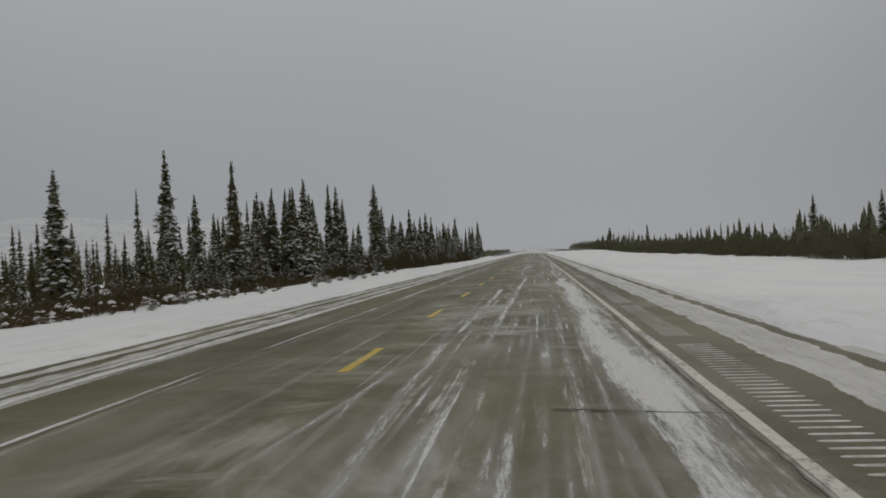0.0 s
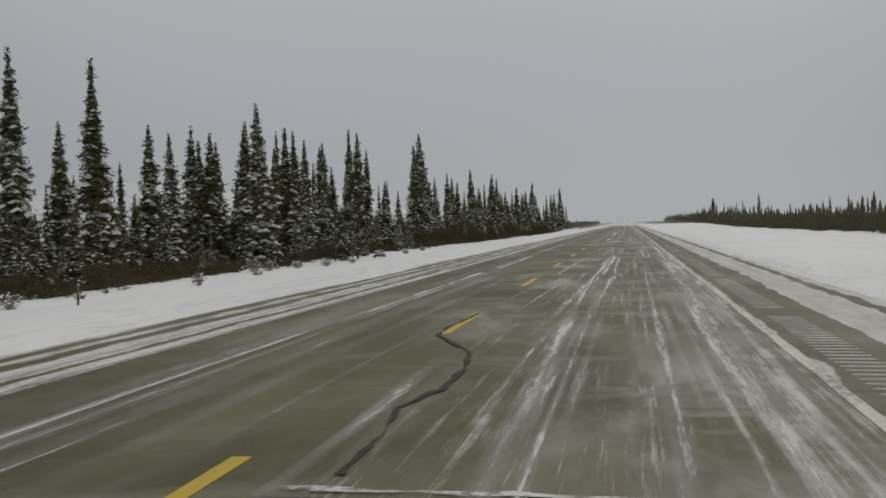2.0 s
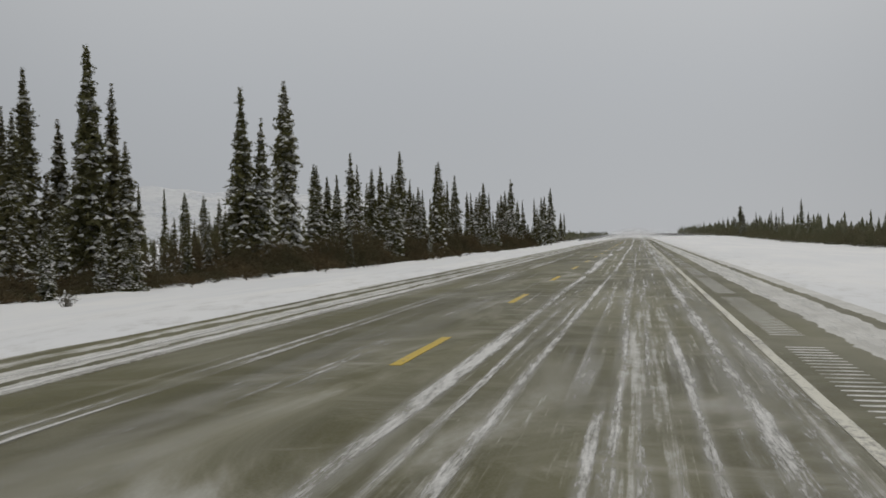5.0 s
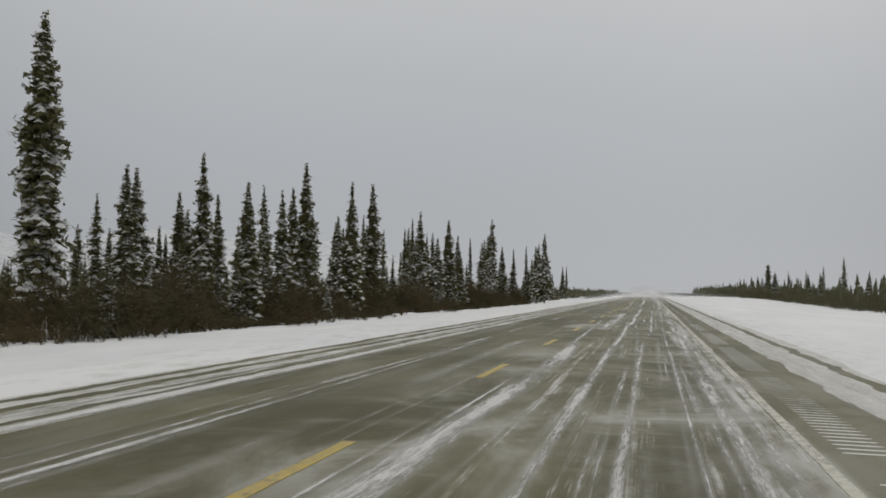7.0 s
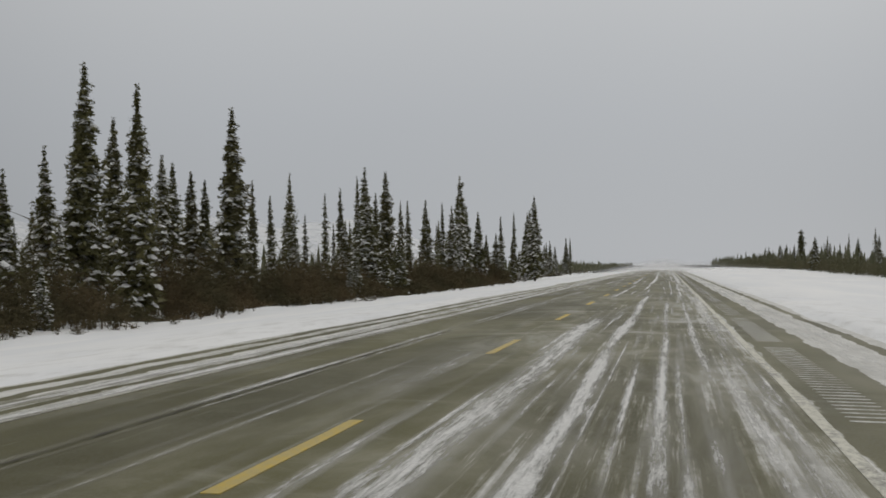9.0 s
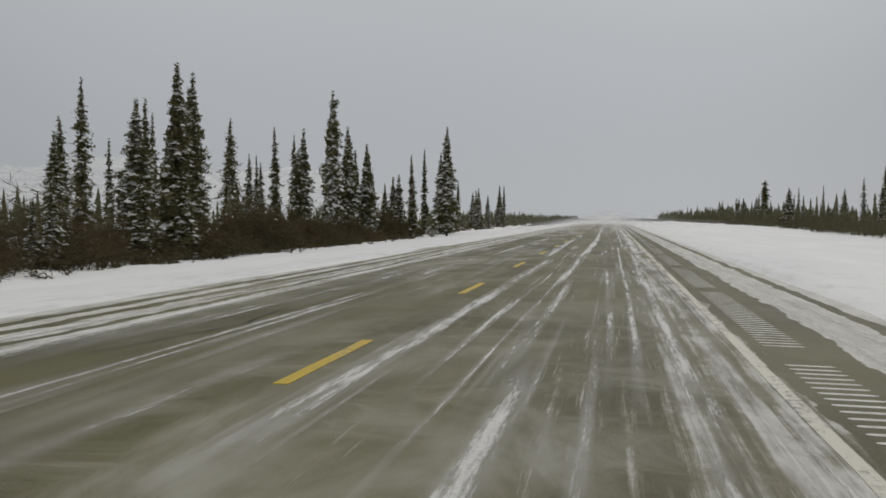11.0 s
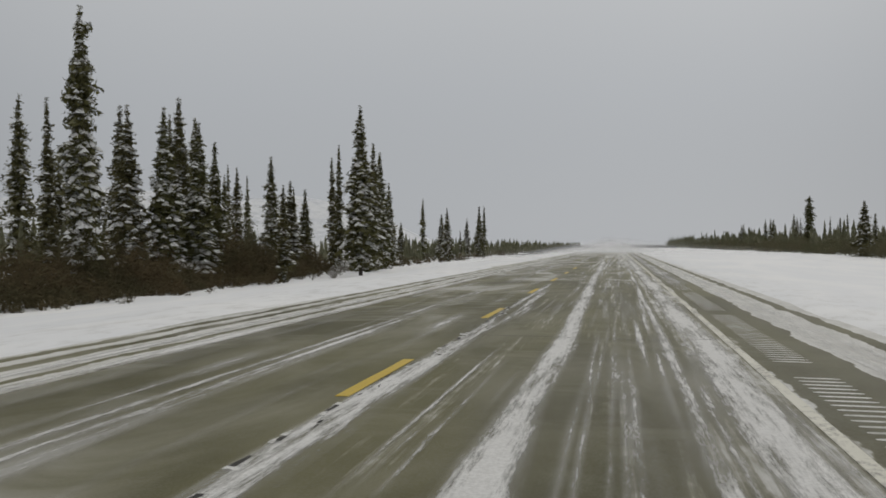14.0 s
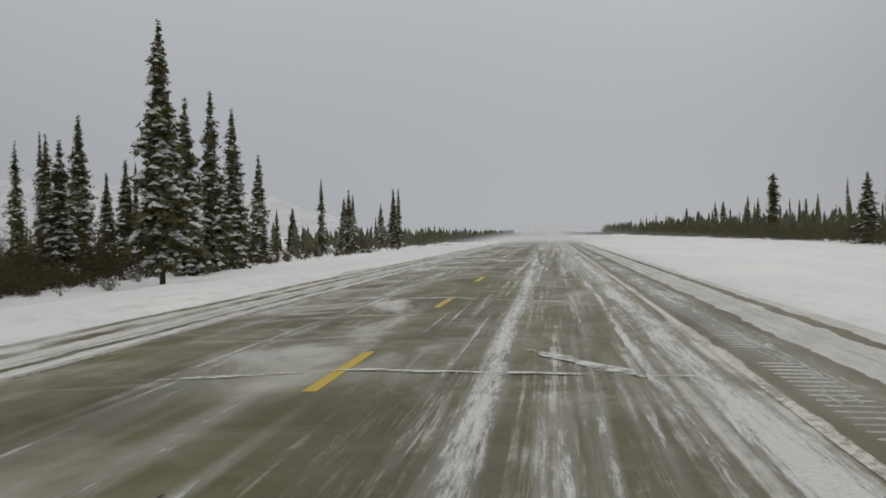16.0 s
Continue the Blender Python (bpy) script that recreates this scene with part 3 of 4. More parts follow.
def build_cracks():
    dark = [
        [(2.3, 8.1), (3.66, 7.75)], [(0.35, 48.95), (1.6, 49.0), (3.5, 49.0)], [(0.2, 278.2), (1.3, 278.25), (2.7, 278.2), (3.66, 278.6)],
        [(0.05, 291.2), (1.7, 291.15), (3.5, 291.35)], [(-0.7, 232.5), (1.0, 232.6)], [(2.7, 166.3), (3.6, 166.4)],
    ]
    winding = [
        [(0.66, 49.4), (0.65, 50.4), (0.54, 51.3), (0.71, 52.1), (0.71, 53.2), (0.57, 54.4), (0.31, 55.0), (-0.05, 55.9), (-0.08, 56.7), (0.02, 58.7)],
        [(-0.39, 26.0), (-0.46, 28.5), (-0.43, 29.8), (-0.3, 30.4), (-0.67, 31.5), (-0.93, 32.0), (-0.7, 34.5)],
        [(-0.4, 70.6), (-0.48, 71.6), (-0.56, 72.2), (-0.72, 73.0), (-0.95, 74.1), (-1.15, 75.1), (-1.3, 76.5)], [(-1.83, 182.0), (-1.86, 196.0), (-1.8, 206.0)],
        [(-2.4, 229.0), (-1.9, 231.5), (-2.1, 233.5), (-1.4, 236.0)],
    ]
    for n, points in enumerate(dark + winding):
        crack(points, 0.055 if n == 6 else 0.026 if n > 6 else 0.034, DARK_SEAM, 0.012, "dark open crack in the asphalt" if n == 0 else "", 1.3)
    white = [
        [(0.45, 49.12), (3.6, 49.15)], [(1.2, 86.3), (3.65, 86.66)], [(0.25, 102.45), (1.88, 102.77), (3.76, 103.2)],
        [(-1.8, 300.3), (0.2, 300.8), (3.5, 300.75)], [(-3.4, 248.2), (-1.0, 247.1), (2.4, 245.8)], [(-2.6, 327.0), (2.5, 321.0)],
        [(0.9, 152.6), (3.3, 153.1)], [(-2.8, 312.0), (2.6, 310.0)], [(-1.0, 130.0), (3.4, 130.3)], [(-2.0, 214.0), (3.4, 213.0)], [(1.2, 315.8), (2.9, 314.8)], [(-2.4, 330.6), (1.3, 327.2), (2.7, 325.5)], [(1.7, 302.6), (2.8, 300.6)],
    ]
    for n, points in enumerate(white):
        crack(points, (0.08, 0.3, 0.34, 0.14)[n] if n < 4 else 0.3 if n in (6, 10, 11) else 0.2 if n in (5, 7, 12) else 0.06, PACKED, 0.013, "snow-filled cross joint" if n == 0 else "", 0.9 if n in (1, 2, 6) else 1.6)
    # broken joint beside the centre line: short open pits and chips of packed snow
    pick = random.Random(61)
    for n in range(170):
        y = 254 + n * 0.25 + pick.uniform(-0.3, 0.3)
        x = 0.16 + 0.07 * noise.noise((y * 0.35, 2, 1)) + pick.uniform(-0.06, 0.06)
        long = pick.uniform(0.1, 0.3)
        crack([(x, y), (x + pick.uniform(-0.02, 0.02), y + long)], pick.uniform(0.02, 0.05) if n % 2 else pick.uniform(0.04, 0.09), DARK_SEAM if n % 2 else PACKED, 0.012 + 0.0015 * (n % 2), "", 1.2)
    # open seam beside the right-hand edge line
    crack([(3.62, -20), (3.62, 4), (3.6, 19)], 0.015, DARK_SEAM, 0.019)


def packed_material():
    k = Nodes("packed_snow")
    g = k.noise(k.scaled(1, 1, 1), 9.0, 6, 0.75)
    gap = k.noise(k.scaled(2.6, 2.6, 1, 4.0), 1.0, 5, 0.7)
    alpha = k.ramp(k.math("ADD", k.math("MULTIPLY", g, 0.5), k.math("MULTIPLY", gap, 0.6)), 0.42, 0.60, 0.0, 0.92)
    return k.surface(k.mix(k.ramp(g, 0.3, 0.7), (0.62, 0.62, 0.6), (0.82, 0.82, 0.8)), 0.85, alpha=alpha, spec=0.2)


PACKED = packed_material()
build_cracks()


# ---- rumble strip: runs of snow-filled grooves in the right shoulder, with plain gaps between ----
def groove_mesh():
    """Snow packed level into one milled groove, with worn ends."""
    xs, half = (3.99, 4.03, 4.12, 4.21, 4.30, 4.39, 4.43), (0.016, 0.035, 0.041, 0.038, 0.042, 0.034, 0.015)
    verts = [(x, side * h, road_height(x) + 0.0016) for x, h in zip(xs, half) for side in (-1, 1)]
    return verts, [(2 * j, 2 * j + 2, 2 * j + 3, 2 * j + 1) for j in range(len(xs) - 1)]


RUN_START, RUN_CYCLE, RUN_GROOVES, GROOVE_PITCH = 5.7, 9.017, 32, 0.245


def build_rumble():
    verts, faces = groove_mesh()
    me = mesh_of("rumble_groove", verts, faces, GROOVE)
    places = [RUN_START + RUN_CYCLE * run + GROOVE_PITCH * k for run in range(-2, 46) for k in range(RUN_GROOVES)]
    for n, y in enumerate(places[:288]):
        ob = part("rumble_groove", me, ROAD, "snow-filled rumble groove" if n == 0 else "")
        ob.location = (0, y, 0)
    rest_v, rest_f = [], []
    for y0 in places[288:]:
        b = len(rest_v)
        rest_v += [(x, y + y0, z) for x, y, z in verts]
        rest_f += [tuple(b + i for i in f) for f in faces]
    tagged(part("rumble_grooves", mesh_of("rumble_grooves", rest_v, rest_f, GROOVE), ROAD, "run of snow-filled rumble grooves"), kind="stuff")


def groove_material():
    k = Nodes("snow_in_grooves")
    g = k.noise(k.scaled(3.0, 0.8, 1), 1.0, 5, 0.7)
    long = k.noise(k.scaled(0.2, 0.12, 1, 4.0), 1.0, 3, 0.6)
    return k.surface(k.mix(k.ramp(k.math("ADD", k.math("MULTIPLY", g, 0.5), k.math("MULTIPLY", long, 0.6)), 0.36, 0.64), (0.24, 0.235, 0.195), (0.74, 0.735, 0.71)), 0.85)


GROOVE = groove_material()
build_rumble()


# ---- spruces ----
def spruce_meshes(rng, height, radius, tiers, club=0.0, gaps=0.12, snow=60, straight=0.25, bare=0.05, bits=9, fork=0.0):
    """Trunk, crown and lying snow of one narrow northern spruce: short boughs that end in rounded tufts."""
    sides, rings = 7, 6
    lean = (rng.uniform(-0.012, 0.012), rng.uniform(-0.012, 0.012))
    tv, tf = [], []
    for r in range(rings + 1):
        t = r / rings
        rad = 0.012 * height * (1 - t) ** 0.8 + 0.008
        for s in range(sides):
            a = 2 * math.pi * s / sides
            tv.append((lean[0] * height * t + rad * math.cos(a), lean[1] * height * t + rad * math.sin(a), height * t - 0.3 * (r == 0)))
    for r in range(rings):
        for s in range(sides):
            a, b = r * sides + s, r * sides + (s + 1) % sides
            tf.append((a, b, b + sides, a + sides))
    cv, cf, sv, sf = [], [], [], []
    wobble = rng.uniform(0, 50)

    def outline(t):
        clump = 0.5 + 0.5 * noise.noise((wobble, t * 11.0, 0.0))
        p = (min(1.0, (1 - t) / (1 - straight)) ** 0.72 + 0.02) * (0.62 + 0.62 * clump)
        if t < bare + 0.1:
            p *= 0.72 + 2.8 * max(0.0, t - bare)
        return p + 0.5 * club * math.exp(-(((t - 0.955) / 0.03) ** 2)), clump

    def one_sided(t, a):
        """Some boughs are starved and some reach out, in patches round the stem."""
        return 1.0 + 0.55 * noise.noise((wobble + 3 + 1.1 * math.cos(a), 1.1 * math.sin(a), t * 8.0))

    def tuft(x, y, z, ca, sa, r, count, white):
        """A rounded clump of needle sprays, longer outwards than high, with snow on its back."""
        for _ in range(count):
            u, v = rng.uniform(0, 6.283), rng.uniform(-0.9, 0.85)
            w = math.sqrt(1 - v * v)
            out, side, up = 1.15 * r * w * math.cos(u), 0.95 * r * w * math.sin(u), 0.72 * r * v
            i, d = len(cv), 0.95 * r
            for _ in range(3):
                e, g, h = out * 0.75 + rng.uniform(-d, d), side * 0.75 + rng.uniform(-d, d), up * 0.8 + rng.uniform(-d, d) * 0.6 - 0.14 * (out + r)
                cv.append((x + ca * e - sa * g, y + sa * e + ca * g, z + h))
            cf.append((i, i + 1, i + 2))
        if rng.random() < white:
            q = min(r, 0.16 + 0.4 * r)
            lx, ly, lz = q * rng.uniform(0.6, 1.1), q * rng.uniform(0.75, 1.35), q * rng.uniform(0.28, 0.46)
            i = len(sv)
            for e, g, h in ((-1, 0, 0), (-0.4, -0.9, 0), (0.6, -0.8, 0), (1, 0, 0), (0.5, 0.8, 0), (-0.5, 0.9, 0), (0.0, 0.0, 1)):
                e, g, h = (k * rng.uniform(0.6, 1.25) for k in (e, g, h))
                sv.append((x + ca * (e * lx + 0.25 * r) - sa * g * ly, y + sa * (e * lx + 0.25 * r) + ca * g * ly, z + 0.46 * r + h * lz - 0.3 * e * lx - 0.34 * abs(g) * ly))
            sf.extend([(i + m, i + (m + 1) % 6, i + 6) for m in range(6)])

    def bough(t, a, reach, droop, tufts, white, count):
        z = t * height
        bx, by, ca, sa = lean[0] * z, lean[1] * z, math.cos(a), math.sin(a)
        for k in range(tufts):
            u = (k + 0.75 + rng.uniform(-0.15, 0.15)) / (tufts - 0.1)
            r = (0.055 + 0.055 * min(1.0, (1 - t) * 5) + 0.21 * reach) * rng.uniform(0.75, 1.2) * (1.1 - 0.2 * u)
            d, off = max(0.03, reach * u - 0.55 * r), rng.uniform(-0.22, 0.22) * reach * u
            tuft(bx + ca * d - sa * off, by + sa * d + ca * off, z - reach * droop * u * (0.55 + 0.45 * u), ca, sa, r, count, white)
        # the wood of the bough, hung with sprays
        i = len(cv)
        low = z - reach * droop
        cv.extend([(bx, by, z + 0.05), (bx, by, z - 0.08), (bx + ca * reach * 0.9, by + sa * reach * 0.9, low), (bx + ca * reach * 0.5, by + sa * reach * 0.5, z - reach * droop * 0.45 - 0.16 * reach)])
        cf.extend([(i, i + 1, i + 2), (i + 1, i + 3, i + 2)])

    for n in range(tiers):
        t = bare + (0.985 - bare) * (n + rng.uniform(-0.3, 0.3) + 0.3) / tiers
        p, clump = outline(t)
        if rng.random() < gaps * 0.7 and 0.1 < t < 0.92:
            continue
        reach0 = radius * 1.03 * max(0.06, p)
        count = 8 if t < 0.85 else 5
        start = rng.uniform(0, 6.28)
        for b in range(count):
            if rng.random() < (gaps if t < 0.6 else 0.5 * gaps):
                continue
            tt = t + rng.uniform(-0.3, 0.3) / tiers
            a = start + 6.283 * b / count + rng.uniform(-0.3, 0.3)
            reach = reach0 * one_sided(t, a) * rng.choice((0.7, 0.85, 0.95, 1.0, 1.08, 1.2))
            droop = rng.uniform(0.25, 0.75) if t < 0.85 else rng.uniform(0.0, 0.55)
            bough(tt, a, reach, droop, 3 if reach > 0.42 else 2 if reach > 0.2 else 1, (snow / 64 * (1.5 - clump)) * (1.0 if t < 0.6 else 0.5) if t < 0.95 else 0.0, bits)
    for t in (0.965, 0.978, 0.990, 0.998):
        tuft(lean[0] * t * height, lean[1] * t * height, t * height, 1.0, 0.0, 0.05 + 0.06 * radius * (1 + 2 * club), bits, 0.0)
    if fork:
        for k in range(7):
            bough(0.93 - 0.004 * k, fork, radius * (0.75 - 0.06 * k), -0.25 + 0.1 * k, 2, 0.25, bits)
    # short inner shoots that close the heart of the crown
    for n in range(int(tiers * 7.5)):
        t = bare + (0.975 - bare) * rng.random() ** 0.72
        p, _ = outline(t)
        bough(t, rng.uniform(0, 6.28), radius * max(0.07, p) * rng.uniform(0.3, 0.62), rng.uniform(0.1, 0.9), 2, snow / 230, max(3, bits // 2))
    return (mesh_of("trunk", tv, tf, BARK, True), mesh_of("crown", cv, cf, NEEDLES), mesh_of("lying_snow", sv, sf, BRANCH_SNOW, True))


def spruce(rng, label, height=10.0, **how):
    tree = new("spruce_tree")
    trunk, crown, lying = spruce_meshes(rng, height, **how)
    part("trunk", trunk, tree)
    part("crown", crown, tree)
    tagged(part("lying_snow", lying, tree, "snow lying on the branches"), kind="stuff")
    return tagged(tree, label, "tree")


def plant(pattern, x, y, height, width=1.0, turn=0.0, group=""):
    s = height / 10.0
    m = Matrix.Translation((x, y, ground_height(x, y) - 0.05)) @ Matrix.Rotation(turn, 4, "Z") @ Matrix.Diagonal((s * width, s * width, s, 1))
    return tagged(copy_thing(pattern, m), group=group)


rng = random.Random(11)
LEFT_GROUP, RIGHT_GROUP = "spruces beyond the left verge", "spruces beyond the right field"
NARROW = [spruce(rng, "tall narrow dark spruce with snow on drooping branches", radius=r, tiers=b, club=c, snow=v, straight=s) for r, b, c, v, s in ((1.04, 36, 0.02, 40, 0.18), (0.93, 35, 0.1, 30, 0.26), (1.12, 36, 0.05, 48, 0.14), (1.0, 35, 0.04, 26, 0.2))]
BROAD = [spruce(rng, "full dark green spruce with snow-dusted branches", radius=r, tiers=b, gaps=0.1, snow=v, straight=s) for r, b, v, s in ((1.17, 37, 46, 0.12), (1.26, 37, 54, 0.08), (1.13, 37, 38, 0.16))]
THIN = [spruce(rng, "thin spindly dark spruce", radius=r, tiers=b, club=c, gaps=0.2, snow=18, straight=0.4) for r, b, c in ((0.56, 29, 0.1), (0.64, 29, 0.0), (0.52, 28, 0.12))]
COLUMN = [spruce(rng, "tall shaggy spruce with heavy drooping boughs", radius=0.8, tiers=48, club=0.1, gaps=0.14, snow=56, straight=0.62, fork=f) for f in (0.0, 0.5)]
BARE = [spruce(rng, "full spruce with a bare lower trunk beside the verge", radius=1.0, tiers=40, gaps=0.08, snow=50, straight=0.35, bare=0.085)]
FAR_OFF = [spruce(rng, "dark spruce far behind the verge", radius=r, tiers=b, club=c, gaps=0.06, snow=18, bits=5, straight=0.36) for r, b, c in ((0.88, 26, 0.02), (0.62, 24, 0.1), (1.05, 26, 0.05))]
CLUB = [spruce(rng, "dark columnar spruce with a dense club-shaped top", radius=0.72, tiers=34, club=0.9, gaps=0.05, snow=8, straight=0.8, bits=7)]
TIERED = [spruce(rng, "broad conical spruce in open snow-dusted tiers", radius=1.75, tiers=24, gaps=0.1, snow=34, straight=0.08, bits=8)]
KINDS = (NARROW, BROAD, THIN, COLUMN, BARE, CLUB, TIERED)
# the trees that can be told apart: x, y, height of the top over the road, kind (0 narrow, 1 full, 2 thin, 3 shaggy, 4 bare below, 5 club-topped, 6 broad tiers)
LEFT_1 = [
    (-36.6, 102.2, 13.8, 0), (-27.5, 96.5, 11.6, 0), (-27.0, 58.3, 7.6, 1), (-51.0, 119.7, 8.5, 2),
    (-45.9, 117.0, 11.1, 2), (-42.0, 80.7, 5.6, 2), (-34.0, 103.4, 9.0, 0), (-32.8, 113.4, 9.7, 1),
    (-38.4, 137.9, 10.3, 2), (-29.0, 109.0, 8.5, 0), (-31.0, 116.8, 9.8, 0), (-34.0, 111.3, 6.9, 2),
    (-33.0, 126.2, 9.4, 0), (-24.5, 114.3, 10.9, 1), (-27.3, 118.8, 10.2, 0), (-29.0, 116.0, 9.1, 0),
    (-30.0, 115.9, 8.6, 0), (-29.0, 122.5, 10.0, 2), (-29.0, 133.0, 11.1, 0), (-31.0, 144.7, 11.0, 0),
    (-40.0, 118.5, 7.5, 2), (-40.0, 112.3, 6.5, 2), (-32.0, 89.0, 5.8, 0), (-38.0, 77.2, 5.5, 2),
]
LEFT_2 = [
    (-36.0, 79.0, 5.4, 2), (-40.0, 105.4, 5.7, 2), (-40.0, 115.2, 6.3, 2), (-42.0, 103.7, 5.2, 2),
    (-30.5, 168.0, 11.6, 2), (-31.4, 166.7, 13.7, 0), (-33.4, 169.7, 14.5, 0), (-37.0, 146.0, 12.5, 0),
    (-35.3, 148.0, 12.4, 2), (-36.0, 156.0, 13.2, 0), (-30.5, 131.0, 6.4, 1), (-33.0, 140.7, 10.0, 0),
    (-33.0, 156.2, 11.2, 0), (-36.0, 166.8, 12.7, 0), (-27.1, 163.3, 7.3, 1), (-30.0, 156.9, 8.4, 1),
    (-29.0, 138.2, 7.8, 0), (-33.0, 137.8, 9.8, 0), (-27.2, 181.0, 13.0, 0), (-29.8, 198.0, 16.2, 3),
    (-26.0, 182.0, 10.7, 0), (-38.0, 209.6, 9.7, 2), (-40.0, 211.5, 9.0, 2), (-30.0, 127.1, 4.7, 0),
]
LEFT_3 = [
    (-27.4, 233.0, 12.3, 0), (-25.0, 246.0, 11.8, 0), (-36.0, 233.7, 9.7, 0), (-38.0, 217.1, 8.2, 0),
    (-30.5, 208.1, 9.1, 0), (-30.7, 209.8, 9.1, 1), (-28.7, 215.4, 10.8, 1), (-33.0, 220.3, 8.6, 0),
    (-31.5, 218.9, 7.1, 0), (-22.1, 207.8, 7.8, 1), (-37.2, 247.3, 12.0, 0), (-25.0, 221.4, 8.7, 0),
    (-28.0, 221.9, 9.4, 0), (-21.8, 228.5, 10.1, 0), (-26.4, 239.6, 8.1, 1), (-36.0, 211.3, 4.4, 2),
    (-38.0, 219.0, 5.7, 2), (-34.0, 219.2, 5.9, 2), (-33.0, 218.4, 5.2, 2), (-34.0, 233.6, 6.9, 2),
    (-33.0, 292.2, 10.3, 2), (-32.5, 299.7, 13.3, 0), (-28.7, 291.3, 9.6, 2), (-23.4, 276.5, 10.4, 0),
]
LEFT_4 = [
    (-32.5, 330.1, 11.3, 0), (-22.6, 307.5, 12.6, 3), (-23.0, 322.0, 8.9, 1), (-33.0, 237.9, 8.7, 0),
    (-33.2, 245.6, 11.5, 0), (-35.4, 257.8, 9.8, 0), (-30.4, 251.0, 8.3, 0), (-30.0, 252.4, 7.8, 0),
    (-27.0, 253.8, 7.8, 2), (-30.0, 264.8, 7.5, 2), (-40.5, 295.7, 12.6, 0), (-24.0, 272.5, 7.8, 1),
    (-41.2, 310.0, 11.2, 2), (-38.0, 304.0, 7.0, 2), (-34.8, 303.8, 12.7, 2), (-33.0, 321.7, 10.7, 2),
    (-30.0, 230.0, 6.5, 0), (-34.0, 236.3, 4.0, 2), (-40.0, 299.4, 7.9, 2), (-32.5, 297.0, 9.3, 0),
    (-40.0, 316.5, 7.8, 2), (-42.9, 333.8, 13.0, 1), (-40.0, 325.7, 8.8, 2), (-42.2, 338.0, 9.0, 0),
]
LEFT_5 = [
    (-41.0, 337.6, 8.8, 2), (-42.0, 342.1, 8.2, 0), (-31.0, 323.3, 8.5, 0), (-31.0, 335.1, 11.3, 2),
    (-26.2, 326.0, 11.1, 1), (-24.0, 342.0, 6.6, 1), (-32.8, 362.2, 10.5, 0), (-37.0, 382.0, 8.6, 2),
    (-22.4, 351.0, 10.4, 2), (-26.5, 363.3, 10.4, 2), (-17.5, 339.8, 12.2, 4), (-48.0, 336.5, 6.2, 2),
    (-48.0, 337.7, 6.0, 2), (-45.0, 341.4, 5.9, 2), (-42.0, 346.8, 5.9, 2), (-18.8, 325.4, 5.2, 2),
    (-20.3, 355.3, 10.9, 1), (-22.0, 365.0, 11.0, 0), (-24.8, 380.8, 8.8, 0), (-20.0, 349.9, 9.7, 0),
    (-26.0, 318.8, 9.6, 0), (-28.0, 336.4, 9.3, 0), (-24.4, 320.0, 9.6, 1), (-28.0, 332.5, 10.6, 1),
]
LEFT_6 = [
    (-42.7, 375.0, 10.9, 2), (-42.7, 381.0, 10.0, 2), (-38.0, 362.7, 8.8, 0), (-40.0, 370.7, 10.2, 0),
    (-38.0, 368.8, 7.5, 0), (-30.0, 360.8, 6.1, 0), (-29.0, 361.8, 7.1, 0), (-29.5, 426.0, 9.1, 2),
    (-26.5, 427.0, 6.5, 1), (-24.2, 419.3, 7.2, 0), (-28.5, 468.0, 6.9, 0), (-22.5, 450.0, 8.8, 2),
    (-31.3, 417.4, 5.0, 0), (-27.0, 436.1, 7.3, 2), (-28.0, 398.4, 4.3, 2), (-24.0, 454.4, 8.8, 0),
    (-33.0, 488.6, 4.8, 2), (-20.7, 266.6, 3.4, 6), (-20.6, 271.2, 3.9, 6), (-37.5, 287.6, 8.6, 1), (-35.0, 282.4, 7.0, 0), (-29.8, 284.0, 6.2, 1), (-30.5, 290.5, 7.0, 1), (-36.0, 160.3, 8.0, 0), (-36.0, 170.7, 9.8, 0), (-34.0, 144.1, 9.1, 0), (-36.0, 150.0, 9.0, 0), (-37.0, 166.1, 10.2, 2), (-30.0, 147.6, 5.5, 1), (-30.0, 159.9, 5.3, 1), (-48.6, 376.0, 14.7, 0),
]
RIGHT_1 = [
    (34.8, 444.0, 9.4, 5), (45.0, 387.0, 9.7, 0), (29.5, 382.0, 6.1, 6), (34.0, 450.6, 6.0, 0),
    (38.4, 472.5, 6.4, 2), (38.4, 508.0, 7.1, 1), (40.0, 490.7, 7.9, 0), (41.8, 453.0, 5.9, 2),
    (45.0, 477.3, 6.8, 2), (34.4, 397.4, 5.1, 2), (40.5, 402.0, 4.2, 1), (37.7, 131.3, 6.6, 0),
    (34.0, 97.8, 4.1, 2), (37.2, 136.8, 4.3, 1), (38.6, 174.0, 4.0, 0), (33.0, 91.3, 5.1, 0),
    (32.0, 338.0, 5.1, 0), (34.3, 484.0, 6.6, 0), (40.0, 520.0, 6.8, 2), (36.0, 549.0, 6.9, 0),
    (34.0, 174.9, 4.3, 2), (34.0, 152.2, 3.6, 2), (38.0, 371.3, 7.2, 2), (37.0, 124.6, 3.8, 1),
]
